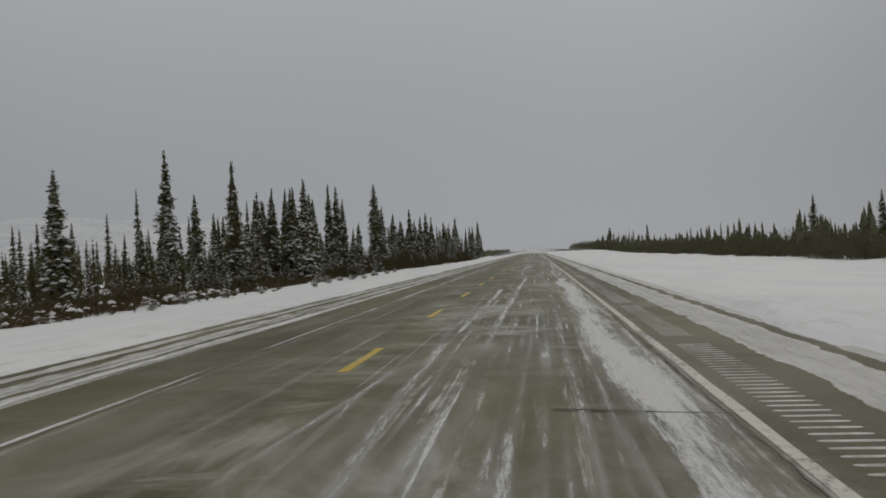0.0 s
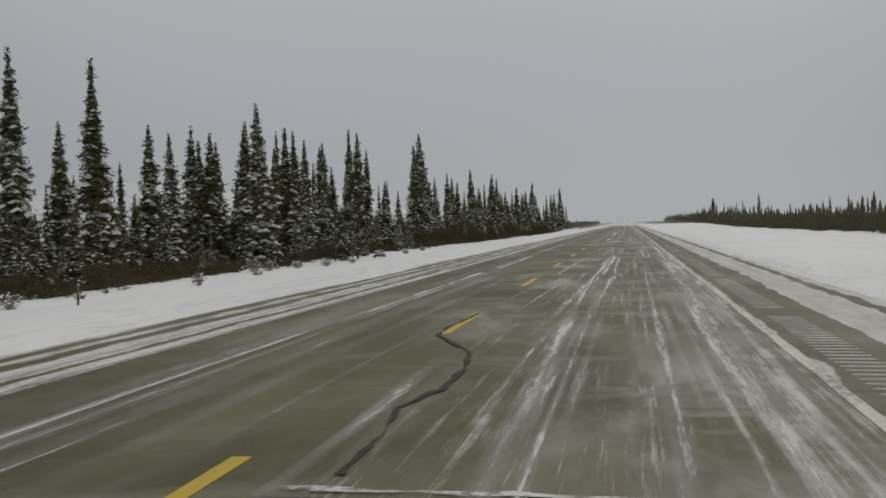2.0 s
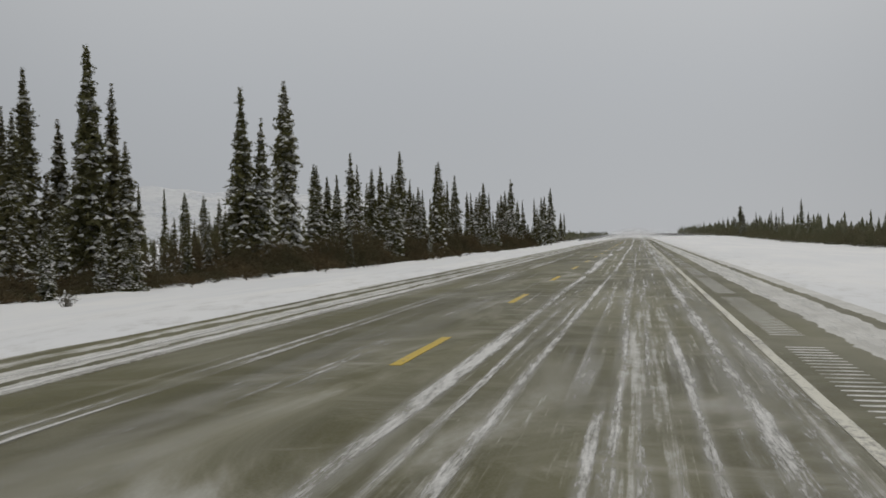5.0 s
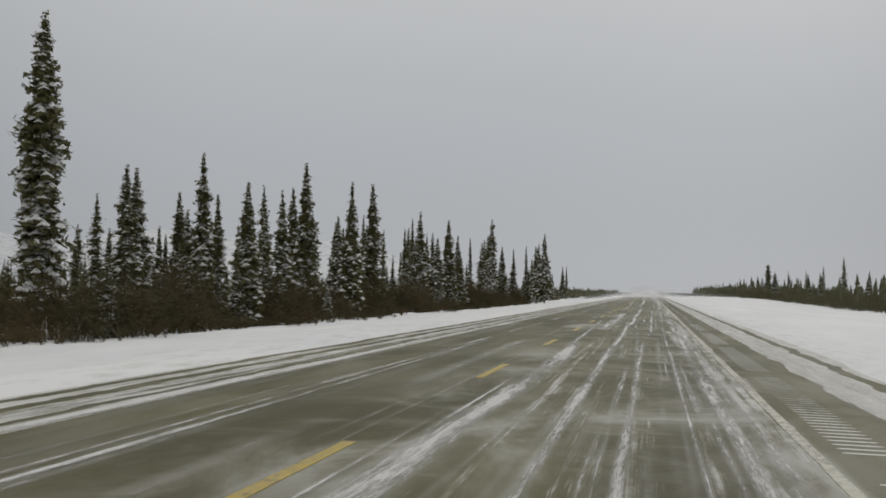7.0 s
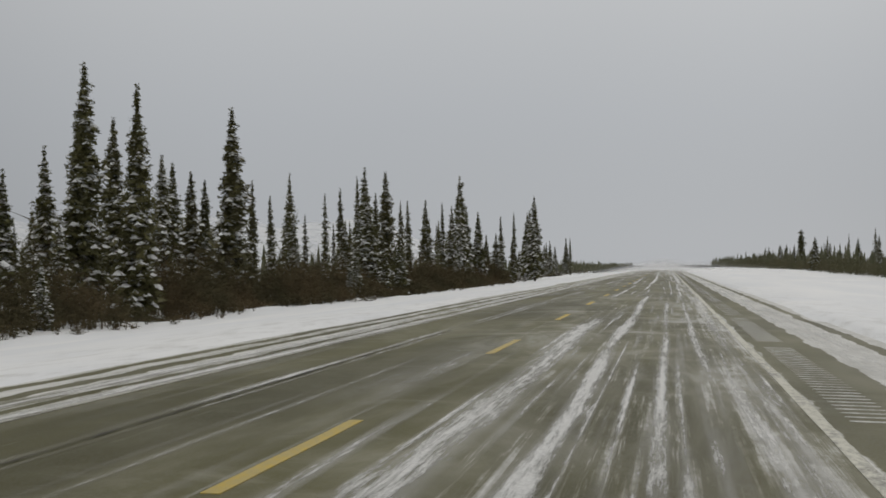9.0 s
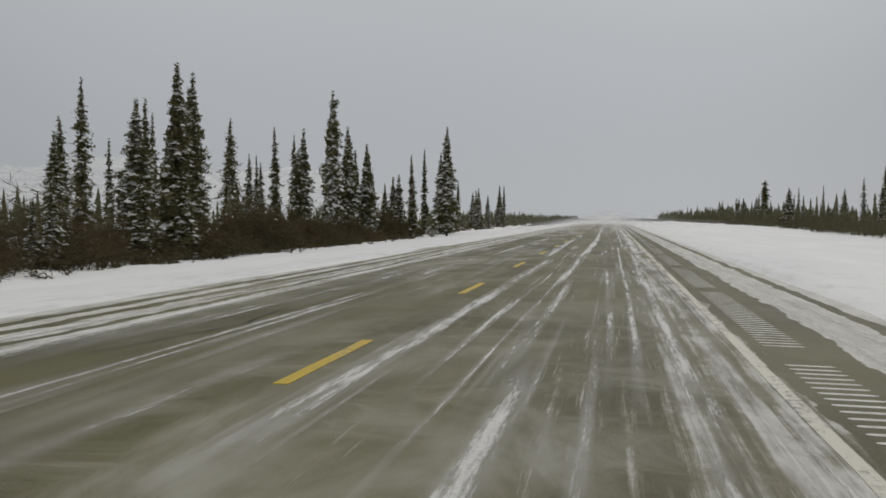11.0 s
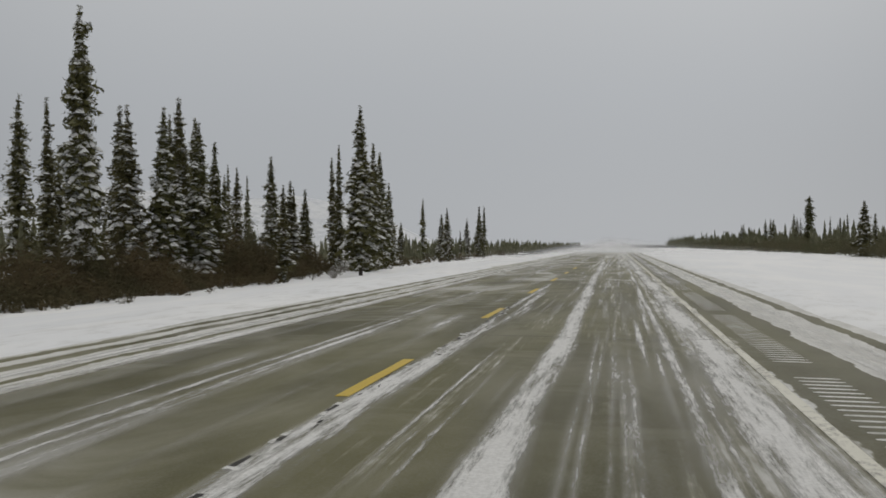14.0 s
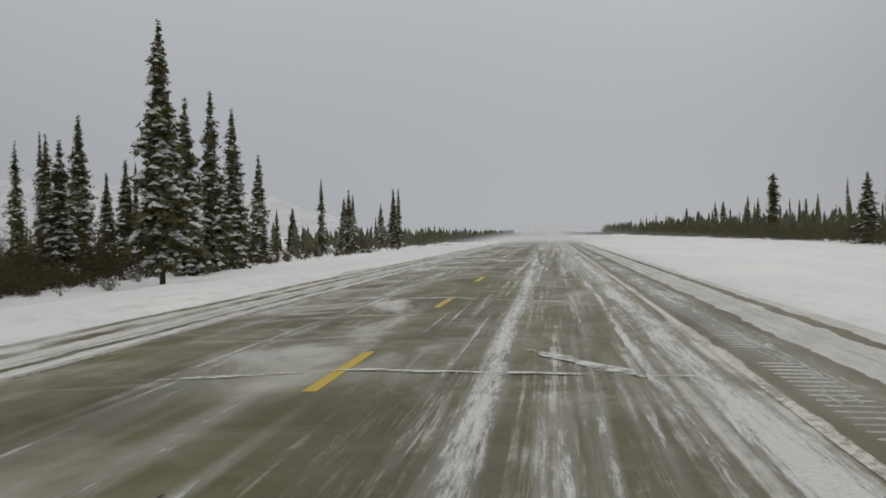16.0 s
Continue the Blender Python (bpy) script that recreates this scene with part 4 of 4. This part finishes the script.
RIGHT_2 = [
    (38.0, 124.7, 3.4, 2), (40.0, 273.6, 3.9, 0), (38.0, 239.4, 4.2, 0), (37.0, 227.8, 4.7, 2),
    (36.0, 214.5, 2.9, 0), (40.0, 409.4, 7.2, 2), (36.0, 503.1, 7.0, 0), (36.0, 410.5, 6.9, 2),
    (34.0, 365.1, 5.4, 1), (33.0, 301.1, 4.6, 0), (34.0, 375.2, 3.8, 0), (35.0, 400.2, 5.2, 2),
    (38.0, 543.4, 5.8, 2), (38.0, 422.6, 4.2, 2), (40.0, 439.1, 6.2, 2), (40.0, 577.7, 7.5, 1),
    (42.0, 454.3, 6.0, 2), (42.0, 635.5, 5.6, 0), (40.0, 719.4, 5.7, 0),
]
for rows, group in ((LEFT_1 + LEFT_2 + LEFT_3 + LEFT_4 + LEFT_5 + LEFT_6, LEFT_GROUP), (RIGHT_1 + RIGHT_2, RIGHT_GROUP)):
    for n, (x, y, top, k) in enumerate(rows):
        pattern = KINDS[k][(n * 7 + int(y)) % len(KINDS[k])]
        if k < 3 and (x < -37 or x > 0):
            pattern = FAR_OFF[(0, 2, 1)[k]]
        turn = rng.uniform(0, 6.28)
        if k == 3:
            pattern, turn = COLUMN[1 if y > 300 else 0], 0.0
        tall = top - ground_height(x, y) + 0.05
        wide = (13.0 / max(tall, 6.0)) ** 0.35 * rng.uniform(0.83, 1.04) * (0.86 if y > 300 and k == 3 else 1.0)
        plant(pattern, x, y, tall, wide, turn, group)

# lower trees that close the stand between them
for n in range(34):
    y = rng.uniform(60, 180)
    tall = rng.uniform(3.5, 6.0)
    plant(FAR_OFF[n % 3], -rng.uniform(24.5, 34), y, tall, rng.uniform(1.0, 1.3), rng.uniform(0, 6.28), LEFT_GROUP)
# small trees that fill the ground behind them
def build_back_rows():
    """Hundreds of short spruces that stand one behind another, joined."""
    pick = random.Random(91)
    kinds = [spruce_meshes(pick, 10.0, r, b, club=c, gaps=0.04, snow=6, bits=3, straight=0.36) for r, b, c in ((0.95, 15, 0.02), (0.7, 14, 0.1), (1.1, 15, 0.05))]
    stock = [(np.array([v.co[:] for v in me.vertices]), [tuple(p.vertices) for p in me.polygons]) for _, me, _ in kinds]
    verts, faces, count = [], [], 0
    for n in range(270):
        x, y, s, wide, turn = -pick.uniform(31, 58), pick.uniform(24, 270), pick.uniform(0.28, 0.54), pick.uniform(0.95, 1.3), pick.uniform(0, 6.28)
        at, polygons = stock[n % 3]
        c, d = s * wide * math.cos(turn), s * wide * math.sin(turn)
        verts.append(np.stack([x + c * at[:, 0] - d * at[:, 1], y + d * at[:, 0] + c * at[:, 1], ground_height(x, y) - 0.05 + s * at[:, 2]], 1))
        faces += [tuple(count + i for i in p) for p in polygons]
        count += len(at)
    ob = new("back_rows_of_spruce", mesh_of("back_rows_of_spruce", np.concatenate(verts).tolist(), faces, NEEDLES))
    tagged(ob, "short dark spruces standing densely behind the verge trees", "woods", kind="stuff")


build_back_rows()
# young trees among the brush, down to the edge of the snow
for n in range(44):
    y = rng.uniform(70, 262)
    x = -rng.uniform(20.5, 27)
    plant(KINDS[rng.choice((0, 1, 1, 0))][n % 3], x, y, rng.uniform(1.8, 4.6), rng.uniform(1.1, 1.5), rng.uniform(0, 6.28), LEFT_GROUP)
# the pattern trees stand in the back rows
for n, ob in enumerate(NARROW + BROAD + THIN + COLUMN + BARE + CLUB + TIERED + FAR_OFF):
    x, y = -44.0 - 2.1 * n, 140 + 11 * n
    ob.matrix_basis = Matrix.Translation((x, y, ground_height(x, y) - 0.05))
    tagged(ob, group=LEFT_GROUP)


# ---- far woods, too many to count ----
def small_spruce(verts, faces, pick, x, y, z, tall, wide):
    """A light spruce of ragged, overlapping skirts."""
    skirts, sides = 7, 5
    for s in range(skirts):
        u = s / skirts
        low, high = z + tall * (0.04 + 0.86 * u), z + tall * (0.04 + 0.86 * u + 0.30 * (1 - 0.4 * u))
        rad = 0.9 * wide * (1 - u) ** 0.55
        b = len(verts)
        verts.append((x, y, min(high, z + tall)))
        a0 = pick.uniform(0, 6.28)
        for i in range(sides * 2):
            r = rad * (pick.uniform(0.75, 1.25) if i % 2 == 0 else pick.uniform(0.35, 0.6))
            a = a0 + math.pi * i / sides
            verts.append((x + r * math.cos(a), y + r * math.sin(a), low + pick.uniform(-0.1, 0.08) * tall * 0.4))
        for i in range(sides * 2):
            faces.append((b, b + 1 + i, b + 1 + (i + 1) % (sides * 2)))


def build_far_woods():
    pick = random.Random(21)
    verts, faces = [], []
    for n in range(1250):
        y = pick.uniform(30, 900)
        x = 31 + abs(pick.gauss(0, 1)) * 16
        small_spruce(verts, faces, pick, x, y, ground_height(x, y) - 0.1, pick.uniform(1.9, 3.6) * pick.choice((0.8, 1.0, 1.0, 1.2)) * (1 + 0.6 * smooth_step(420, 620, y)) + 0.02 * (x - 30), pick.uniform(0.4, 0.9))
    for n in range(700):
        y = pick.uniform(395, 1100)
        x = -24 - abs(pick.gauss(0, 1)) * 22
        small_spruce(verts, faces, pick, x, y, ground_height(x, y) - 0.1, pick.uniform(2.2, 4.8), pick.uniform(0.5, 0.8))
    for n in range(60):
        y = pick.uniform(262, 400)
        x = -pick.uniform(34, 60)
        small_spruce(verts, faces, pick, x, y, ground_height(x, y) - 0.1, pick.uniform(3.5, 6.0), pick.uniform(0.5, 0.75))
    for n in range(140):
        y = pick.uniform(60, 560)
        x = pick.uniform(29.5, 40)
        small_spruce(verts, faces, pick, x, y, ground_height(x, y) - 0.1, pick.uniform(3.4, 5.6), pick.uniform(0.5, 0.8))
    for n in range(420):
        y = pick.uniform(20, 420)
        x = -pick.uniform(54, 110)
        small_spruce(verts, faces, pick, x, y, ground_height(x, y) - 0.1, pick.uniform(3.0, 5.6), pick.uniform(0.45, 0.8))
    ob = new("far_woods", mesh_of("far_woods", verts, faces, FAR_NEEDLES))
    tagged(ob, "low dark spruce woods behind the snowy verges", "woods", kind="stuff")


build_far_woods()


# ---- bare brush along the edge of the woods ----
def brush_edge(y):
    """How near to the road the brush reaches on the left."""
    x = float(np.interp(y, (20, 60, 110, 170, 192, 210, 224, 240, 262, 282, 300, 326, 352), (-21.2, -21.2, -22.3, -22.6, -20.7, -20.0, -20.0, -19.9, -19.4, -18.8, -19.0, -19.6, -23.5)))
    return x + 0.8 * noise.noise((y * 0.09, 0, 1)) + 0.9 * noise.noise((y * 0.25, 0, 5))


def bush(verts, faces, pick, x, y, tall, spread, stems):
    """Fine stems that fan out and fork into soft, uneven twigs."""
    z = ground_height(x, y) - 0.1
    for s in range(stems):
        a, out = pick.uniform(0, 6.28), spread * pick.uniform(0.2, 1.0)
        h = tall * pick.uniform(0.45, 1.0)
        tx, ty = x + out * math.cos(a), y + out * math.sin(a)
        w = pick.uniform(0.012, 0.03)
        px, py = -math.sin(a) * w, math.cos(a) * w
        b = len(verts)
        verts.extend([(x - px, y - py, z), (x + px, y + py, z), (tx, ty, z + h)])
        faces.append((b, b + 1, b + 2))
        for k in range(5):
            c = len(verts)
            u = pick.uniform(0.35, 0.95)
            sx, sy, sz = x + (tx - x) * u, y + (ty - y) * u, z + h * u
            r = 0.22 + 0.16 * tall
            verts.extend([(sx, sy, sz), (sx + pick.uniform(-0.05, 0.05), sy + pick.uniform(-0.05, 0.05), sz + 0.045), (sx + pick.uniform(-r, r), sy + pick.uniform(-r, r), sz + pick.uniform(-0.12, 0.5) * r * 1.6)])
            faces.append((c, c + 1, c + 2))


def build_brush():
    pick = random.Random(33)
    verts, faces = [], []
    front = [(x, y) for x, y, top, k in LEFT_1 + LEFT_2 + LEFT_3 + LEFT_4 + LEFT_5 if x > -26 and 185 < y < 300]
    for n in range(9000):
        y = pick.uniform(20, 352)
        deep = abs(pick.gauss(0, 1)) * 3.6
        x = brush_edge(y) - deep
        fade = 0.42 + 0.58 * smooth_step(150, 190, y) + 0.22 * smooth_step(165, 185, y) * (1 - smooth_step(250, 275, y))
        # it keeps low round the stems of the front trees
        if any(abs(x - a) < 2.6 and abs(y - b) < 1.9 for a, b in front):
            fade *= 0.42
        grow = (0.42 + 0.58 * smooth_step(0, 2.5, deep)) * fade * (0.78 + 0.85 * noise.noise((x * 0.3, y * 0.16, 2)))
        bush(verts, faces, pick, x, y, 3.3 * grow * pick.uniform(0.55, 1.2), 0.8, 6)
    for n in range(420):
        y = pick.uniform(30, 430)
        x = brush_edge(y) + pick.uniform(-1.0, 1.6)
        bush(verts, faces, pick, x, y, pick.uniform(0.3, 0.9), 0.35, 6)
    for n in range(260):
        y = pick.uniform(345, 520)
        x = -22 - abs(pick.gauss(0, 1)) * 6
        bush(verts, faces, pick, x, y, pick.uniform(0.5, 1.5), 0.5, 7)
    sv, sf = [], []
    for n in range(300):
        y = pick.uniform(25, 78)
        x, r = brush_edge(y) - pick.uniform(-0.5, 3.0), pick.uniform(0.08, 0.3)
        z = ground_height(x, y) + pick.uniform(0.1, 1.0) * 0.6
        b = len(sv)
        for a in range(6):
            d = r * pick.uniform(0.6, 1.3)
            sv.append((x + d * math.cos(a * 1.047), y + d * math.sin(a * 1.047), z - r * pick.uniform(0.1, 0.5)))
        sv.append((x, y, z + 0.35 * r))
        sf += [(b + a, b + (a + 1) % 6, b + 6) for a in range(6)]
    tagged(new("snow_tufts", mesh_of("snow_tufts", sv, sf, BRANCH_SNOW, True)), "small pads of snow caught in the brush", "snow", kind="stuff")
    ob = new("brush_left", mesh_of("brush_left", verts, faces, TWIGS))
    tagged(ob, "dark brown leafless brush along the edge of the spruces", "brush", kind="stuff")
    verts, faces = [], []
    for n in range(6200):
        y = pick.uniform(40, 640) if n < 4700 else pick.uniform(40, 260)
        deep = abs(pick.gauss(0, 1)) * 3.0
        x = 28.3 + 1.2 * noise.noise((y * 0.05, 3, 1)) + deep
        bush(verts, faces, pick, x, y, (1.7 + 0.36 * min(deep, 3.0)) * pick.uniform(0.7, 1.2) * (1 + 0.35 * noise.noise((y * 0.09, x * 0.2, 7))), 0.95, 5)
    ob = new("brush_right", mesh_of("brush_right", verts, faces, THICKET))
    tagged(ob, "low olive-brown thicket along the far edge of the snowfield", "brush", kind="stuff")


build_brush()


# ---- small things at the edge of the snow ----
def tapered_stem(points, radii, sides=8):
    """A round stem through the given points."""
    verts, faces = [], []
    for j, ((x, y, z), r) in enumerate(zip(points, radii)):
        before, after = Vector(points[max(0, j - 1)]), Vector(points[min(len(points) - 1, j + 1)])
        along = (after - before).normalized()
        aside = along.cross(Vector((0.3, 0.9, 0.2))).normalized()
        up = aside.cross(along)
        for k in range(sides):
            a = 6.283 * k / sides
            p = Vector((x, y, z)) + (aside * math.cos(a) + up * math.sin(a)) * r * (1 + 0.14 * noise.noise((x * 9 + k, y * 9, z * 9)))
            verts.append(tuple(p))
        if j:
            for k in range(sides):
                p, q = (j - 1) * sides + k, (j - 1) * sides + (k + 1) % sides
                faces.append((p, q, q + sides, p + sides))
    top = len(points) * sides
    faces += [tuple(range(sides - 1, -1, -1)), tuple(range(top - sides, top))]
    return verts, faces


def snow_cap(x, y, z, long, wide, high, turn=0.0):
    """A rounded pad of snow."""
    verts, faces = [], []
    rings, sides = 3, 10
    for r in range(rings):
        u = 1 - r / rings
        for k in range(sides):
            a = 6.283 * k / sides
            d = (u ** 0.7) * (1 + 0.15 * noise.noise((x + math.cos(a), y + math.sin(a), r)))
            ex, ey = long * d * math.cos(a), wide * d * math.sin(a)
            verts.append((x + ex * math.cos(turn) - ey * math.sin(turn), y + ex * math.sin(turn) + ey * math.cos(turn), z + high * (1 - u * u)))
        if r:
            for k in range(sides):
                p, q = (r - 1) * sides + k, (r - 1) * sides + (k + 1) % sides
                faces.append((p, q, q + sides, p + sides))
    verts.append((x, y, z + high))
    c = len(verts) - 1
    faces += [((rings - 1) * sides + k, (rings - 1) * sides + (k + 1) % sides, c) for k in range(sides)]
    return verts, faces


WEATHERED = plain_material("weathered_wood", (0.10, 0.075, 0.055), (0.19, 0.15, 0.115), 12.0)
PILLOW_SNOW = plain_material("pillow_snow", (0.72, 0.73, 0.74), (0.85, 0.85, 0.85), 5.0)


def build_marker_post(x, y):
    z = ground_height(x, y)
    post = new("marker_post")
    post.location = (x, y, z)
    part("stake", mesh_of("stake", *tapered_stem([(0, 0, -0.15), (0.01, 0, 0.3), (0.02, 0.01, 0.6)], (0.036, 0.034, 0.032), 6), WEATHERED), post)
    part("snow_cap", mesh_of("snow_cap", *snow_cap(0.02, 0.01, 0.6, 0.045, 0.045, 0.03), PILLOW_SNOW, True), post, "small cap of snow")
    tagged(post, "thin brown wooden stake standing in the snow", "post")


def build_snag(x, y):
    z = ground_height(x, y)
    snag = new("tree_snag")
    snag.location = (x, y, z)
    part("stem", mesh_of("stem", *tapered_stem([(0, 0, -0.2), (0.01, 0, 0.15), (0.03, 0.01, 0.5), (0.02, 0.03, 0.82)], (0.13, 0.095, 0.08, 0.07)), BARK), snag)
    part("stub", mesh_of("stub", *tapered_stem([(0.03, 0.0, 0.45), (0.16, -0.05, 0.55), (0.24, -0.06, 0.62)], (0.035, 0.025, 0.012), 6), BARK), snag)
    part("snow_cap", mesh_of("snow_cap", *snow_cap(0.02, 0.03, 0.82, 0.1, 0.1, 0.07), PILLOW_SNOW, True), snag, "cap of snow")
    tagged(snag, "short dark broken spruce stump with a cap of snow", "stump")


def build_log(x, y, turn):
    z = ground_height(x, y)
    log = new("fallen_log")
    log.matrix_basis = Matrix.Translation((x, y, z)) @ Matrix.Rotation(turn, 4, "Z")
    part("bole", mesh_of("bole", *tapered_stem([(-1.0, 0, 0.10), (-0.4, 0.03, 0.22), (0.3, 0.0, 0.24), (1.0, -0.03, 0.06)], (0.12, 0.11, 0.095, 0.08)), BARK), log)
    for px, lean in ((-0.72, -0.2), (-0.55, 0.25)):
        part("limb", mesh_of("limb", *tapered_stem([(px, 0, 0.18), (px + lean * 0.4, -0.08, 0.42), (px + lean, -0.12, 0.62)], (0.035, 0.025, 0.012), 6), BARK), log)
    part("snow_cover", mesh_of("snow_cover", *snow_cap(-0.2, 0.0, 0.30, 0.6, 0.09, 0.06), PILLOW_SNOW, True), log, "snow lying along the log")
    part("snow_cap", mesh_of("snow_cap", *snow_cap(-0.7, -0.08, 0.50, 0.26, 0.16, 0.10), PILLOW_SNOW, True), log, "pad of snow on the limbs")
    tagged(log, "fallen dark log with broken limbs under snow", "log")


def build_frosted_shrub(x, y, tall, spread, seed):
    pick = random.Random(seed)
    z = ground_height(x, y)
    shrub = new("frosted_shrub")
    shrub.location = (x, y, z)
    verts, faces, sv, sf = [], [], [], []
    for n in range(70):
        a, out = pick.uniform(0, 6.28), spread * pick.uniform(0.15, 1.0)
        h = tall * pick.uniform(0.35, 1.0) * (1.15 - 0.5 * out / spread)
        tx, ty = out * math.cos(a), out * math.sin(a)
        w, b = pick.uniform(0.01, 0.02), len(verts)
        px, py = -math.sin(a) * w, math.cos(a) * w
        verts += [(0.25 * tx - px, 0.25 * ty - py, -0.1), (0.25 * tx + px, 0.25 * ty + py, -0.1), (tx, ty, h)]
        faces.append((b, b + 1, b + 2))
        for m in range(4):
            u, c, r = pick.uniform(0.4, 1.0), len(verts), 0.2 * tall
            qx, qy, qz = tx * (0.25 + 0.75 * u), ty * (0.25 + 0.75 * u), h * u
            verts += [(qx, qy, qz), (qx + 0.03, qy, qz + 0.03), (qx + pick.uniform(-r, r), qy + pick.uniform(-r, r), qz + pick.uniform(0, r))]
            faces.append((c, c + 1, c + 2))
        if pick.random() < 0.4:
            v, f = snow_cap(tx * 0.9, ty * 0.9, h * 0.93, pick.uniform(0.04, 0.1), pick.uniform(0.03, 0.07), pick.uniform(0.02, 0.06), a)
            c = len(sv)
            sv += v
            sf += [tuple(c + i for i in face) for face in f]
    part("branchwork", mesh_of("branchwork", verts, faces, FROSTED), shrub)
    tagged(part("lying_snow", mesh_of("lying_snow", sv, sf, PILLOW_SNOW, True), shrub, "pads of snow caught on the twigs"), kind="stuff")
    tagged(shrub, "low pale leafless shrub frosted with snow", "shrub", "shrubs along the left verge")


FROSTED = brush_material("frosted_twigs", (0.16, 0.145, 0.115), (0.24, 0.225, 0.195), (0.42, 0.415, 0.40))
build_marker_post(-13.8, 71.2)
build_snag(-19.6, 123.0)
build_log(-18.5, 125.8, 1.35)
for n, (x, y, tall, spread) in enumerate(((-20.6, 102.6, 1.0, 0.9), (-20.2, 104.2, 0.9, 0.8), (-19.2, 106.5, 0.55, 0.6), (-18.6, 98.0, 0.5, 0.5), (-18.0, 88.8, 0.7, 0.4), (-18.9, 112.0, 0.6, 0.6), (-18.3, 117.0, 0.5, 0.5),
                                          (-19.0, 128.0, 0.7, 0.6), (-18.2, 134.5, 0.5, 0.5), (-18.4, 143.0, 0.6, 0.5), (-19.3, 76.0, 0.6, 0.6), (-19.0, 66.5, 0.7, 0.7), (-20.0, 61.0, 0.8, 0.8), (-19.6, 54.5, 0.7, 0.7),
                                          (-18.6, 336.0, 0.8, 0.7), (-20.2, 343.0, 1.0, 0.9), (-21.0, 347.5, 1.1, 0.9), (-19.6, 353.0, 0.7, 0.7), (-22.5, 362.0, 0.9, 0.8))):
    build_frosted_shrub(x, y, tall, spread, 200 + n)


# ---- faint snowy hills far off ----
def build_hills():
    """A long pale range to the left, higher the further it lies from the road."""
    verts, faces = [], []
    n, d = 140, 3600
    for j in range(n):
        a = -0.13 - 1.2 * j / (n - 1)
        up = 3.4 * smooth_step(0.13, 0.34, -a) * (1 + 0.28 * noise.noise((a * 9, 0, 2))) + 0.3 * smooth_step(0.14, 0.25, -a) * noise.noise((a * 34, 0, 4))
        x, y = d * math.sin(a), 300 + d * math.cos(a)
        h = d * math.tan(radians(max(0.0, up)))
        for r, u in ((1.0, 0.0), (1.02, 0.45), (1.05, 0.8), (1.08, 1.0)):
            verts.append((x * r, y * r, -12 + h * u))
        if j:
            for i in range(3):
                p = 4 * j + i
                faces.append((p, p - 4, p - 3, p + 1))
    ob = new("backdrop_hills", mesh_of("backdrop_hills", verts, faces, HILL, True))
    tagged(ob, "faint pale snow-covered hills on the horizon", "hills", kind="structure")


def hill_material():
    k = Nodes("hazy_hill_snow")
    g = k.noise(k.scaled(0.008, 0.008, 0.02), 1.0, 6, 0.65)
    return k.surface(k.mix(k.ramp(g, 0.45, 0.65), (0.9, 0.89, 0.87), (0.78, 0.78, 0.78)), 0.95, alpha=k.ramp(g, 0.3, 0.7, 0.5, 0.28), spec=0.0)


HILL = hill_material()
build_hills()


# ---- snow blowing low across the far end of the road ----
def veil_material():
    k = Nodes("blowing_snow")
    cover = k.n.new("ShaderNodeAttribute")
    cover.attribute_name = "cover"
    g = k.noise(k.scaled(0.05, 0.05, 0.3), 1.0, 5, 0.6, 0.8)
    return k.surface((0.82, 0.825, 0.835), 1.0, alpha=k.math("MULTIPLY", cover.outputs["Fac"], k.ramp(g, 0.25, 0.75, 0.75, 1.0)), spec=0.0)


def build_veils():
    verts, faces, cover = [], [], []
    for y0, tall, dense in ((360, 0.5, 0.08), (385, 0.7, 0.14), (404, 0.9, 0.22), (418, 1.1, 0.34), (430, 1.25, 0.44), (442, 1.4, 0.52), (456, 1.55, 0.58), (472, 1.75, 0.6), (500, 2.3, 0.5), (545, 3.0, 0.50), (600, 3.8, 0.50), (680, 4.8, 0.50), (780, 5.8, 0.50), (900, 6.8, 0.55)):
        n, base = 40, len(verts)
        for j in range(n + 1):
            x = -60 + 120 * j / n
            bow = 16 * noise.noise((x * 0.02, y0, 1))
            side = math.exp(-((x / 10) ** 2))
            for u, c in ((0.0, 1.0), (0.25, 0.85), (0.6, 0.34), (1.0, 0.0)):
                verts.append((x, y0 + bow + 6 * u, ground_height(x, y0) + 0.02 + tall * u * (0.75 + 0.25 * side)))
                cover.append(dense * c * (0.1 + 0.9 * side))
        for j in range(n):
            for i in range(3):
                p = base + 4 * j + i
                faces.append((p, p + 4, p + 5, p + 1))
    me = mesh_of("blowing_snow", verts, faces, veil_material(), True)
    me.attributes.new("cover", "FLOAT", "POINT").data.foreach_set("value", cover)
    tagged(new("blowing_snow", me), "pale snow blowing low across the far road", "snow", kind="stuff")


build_veils()
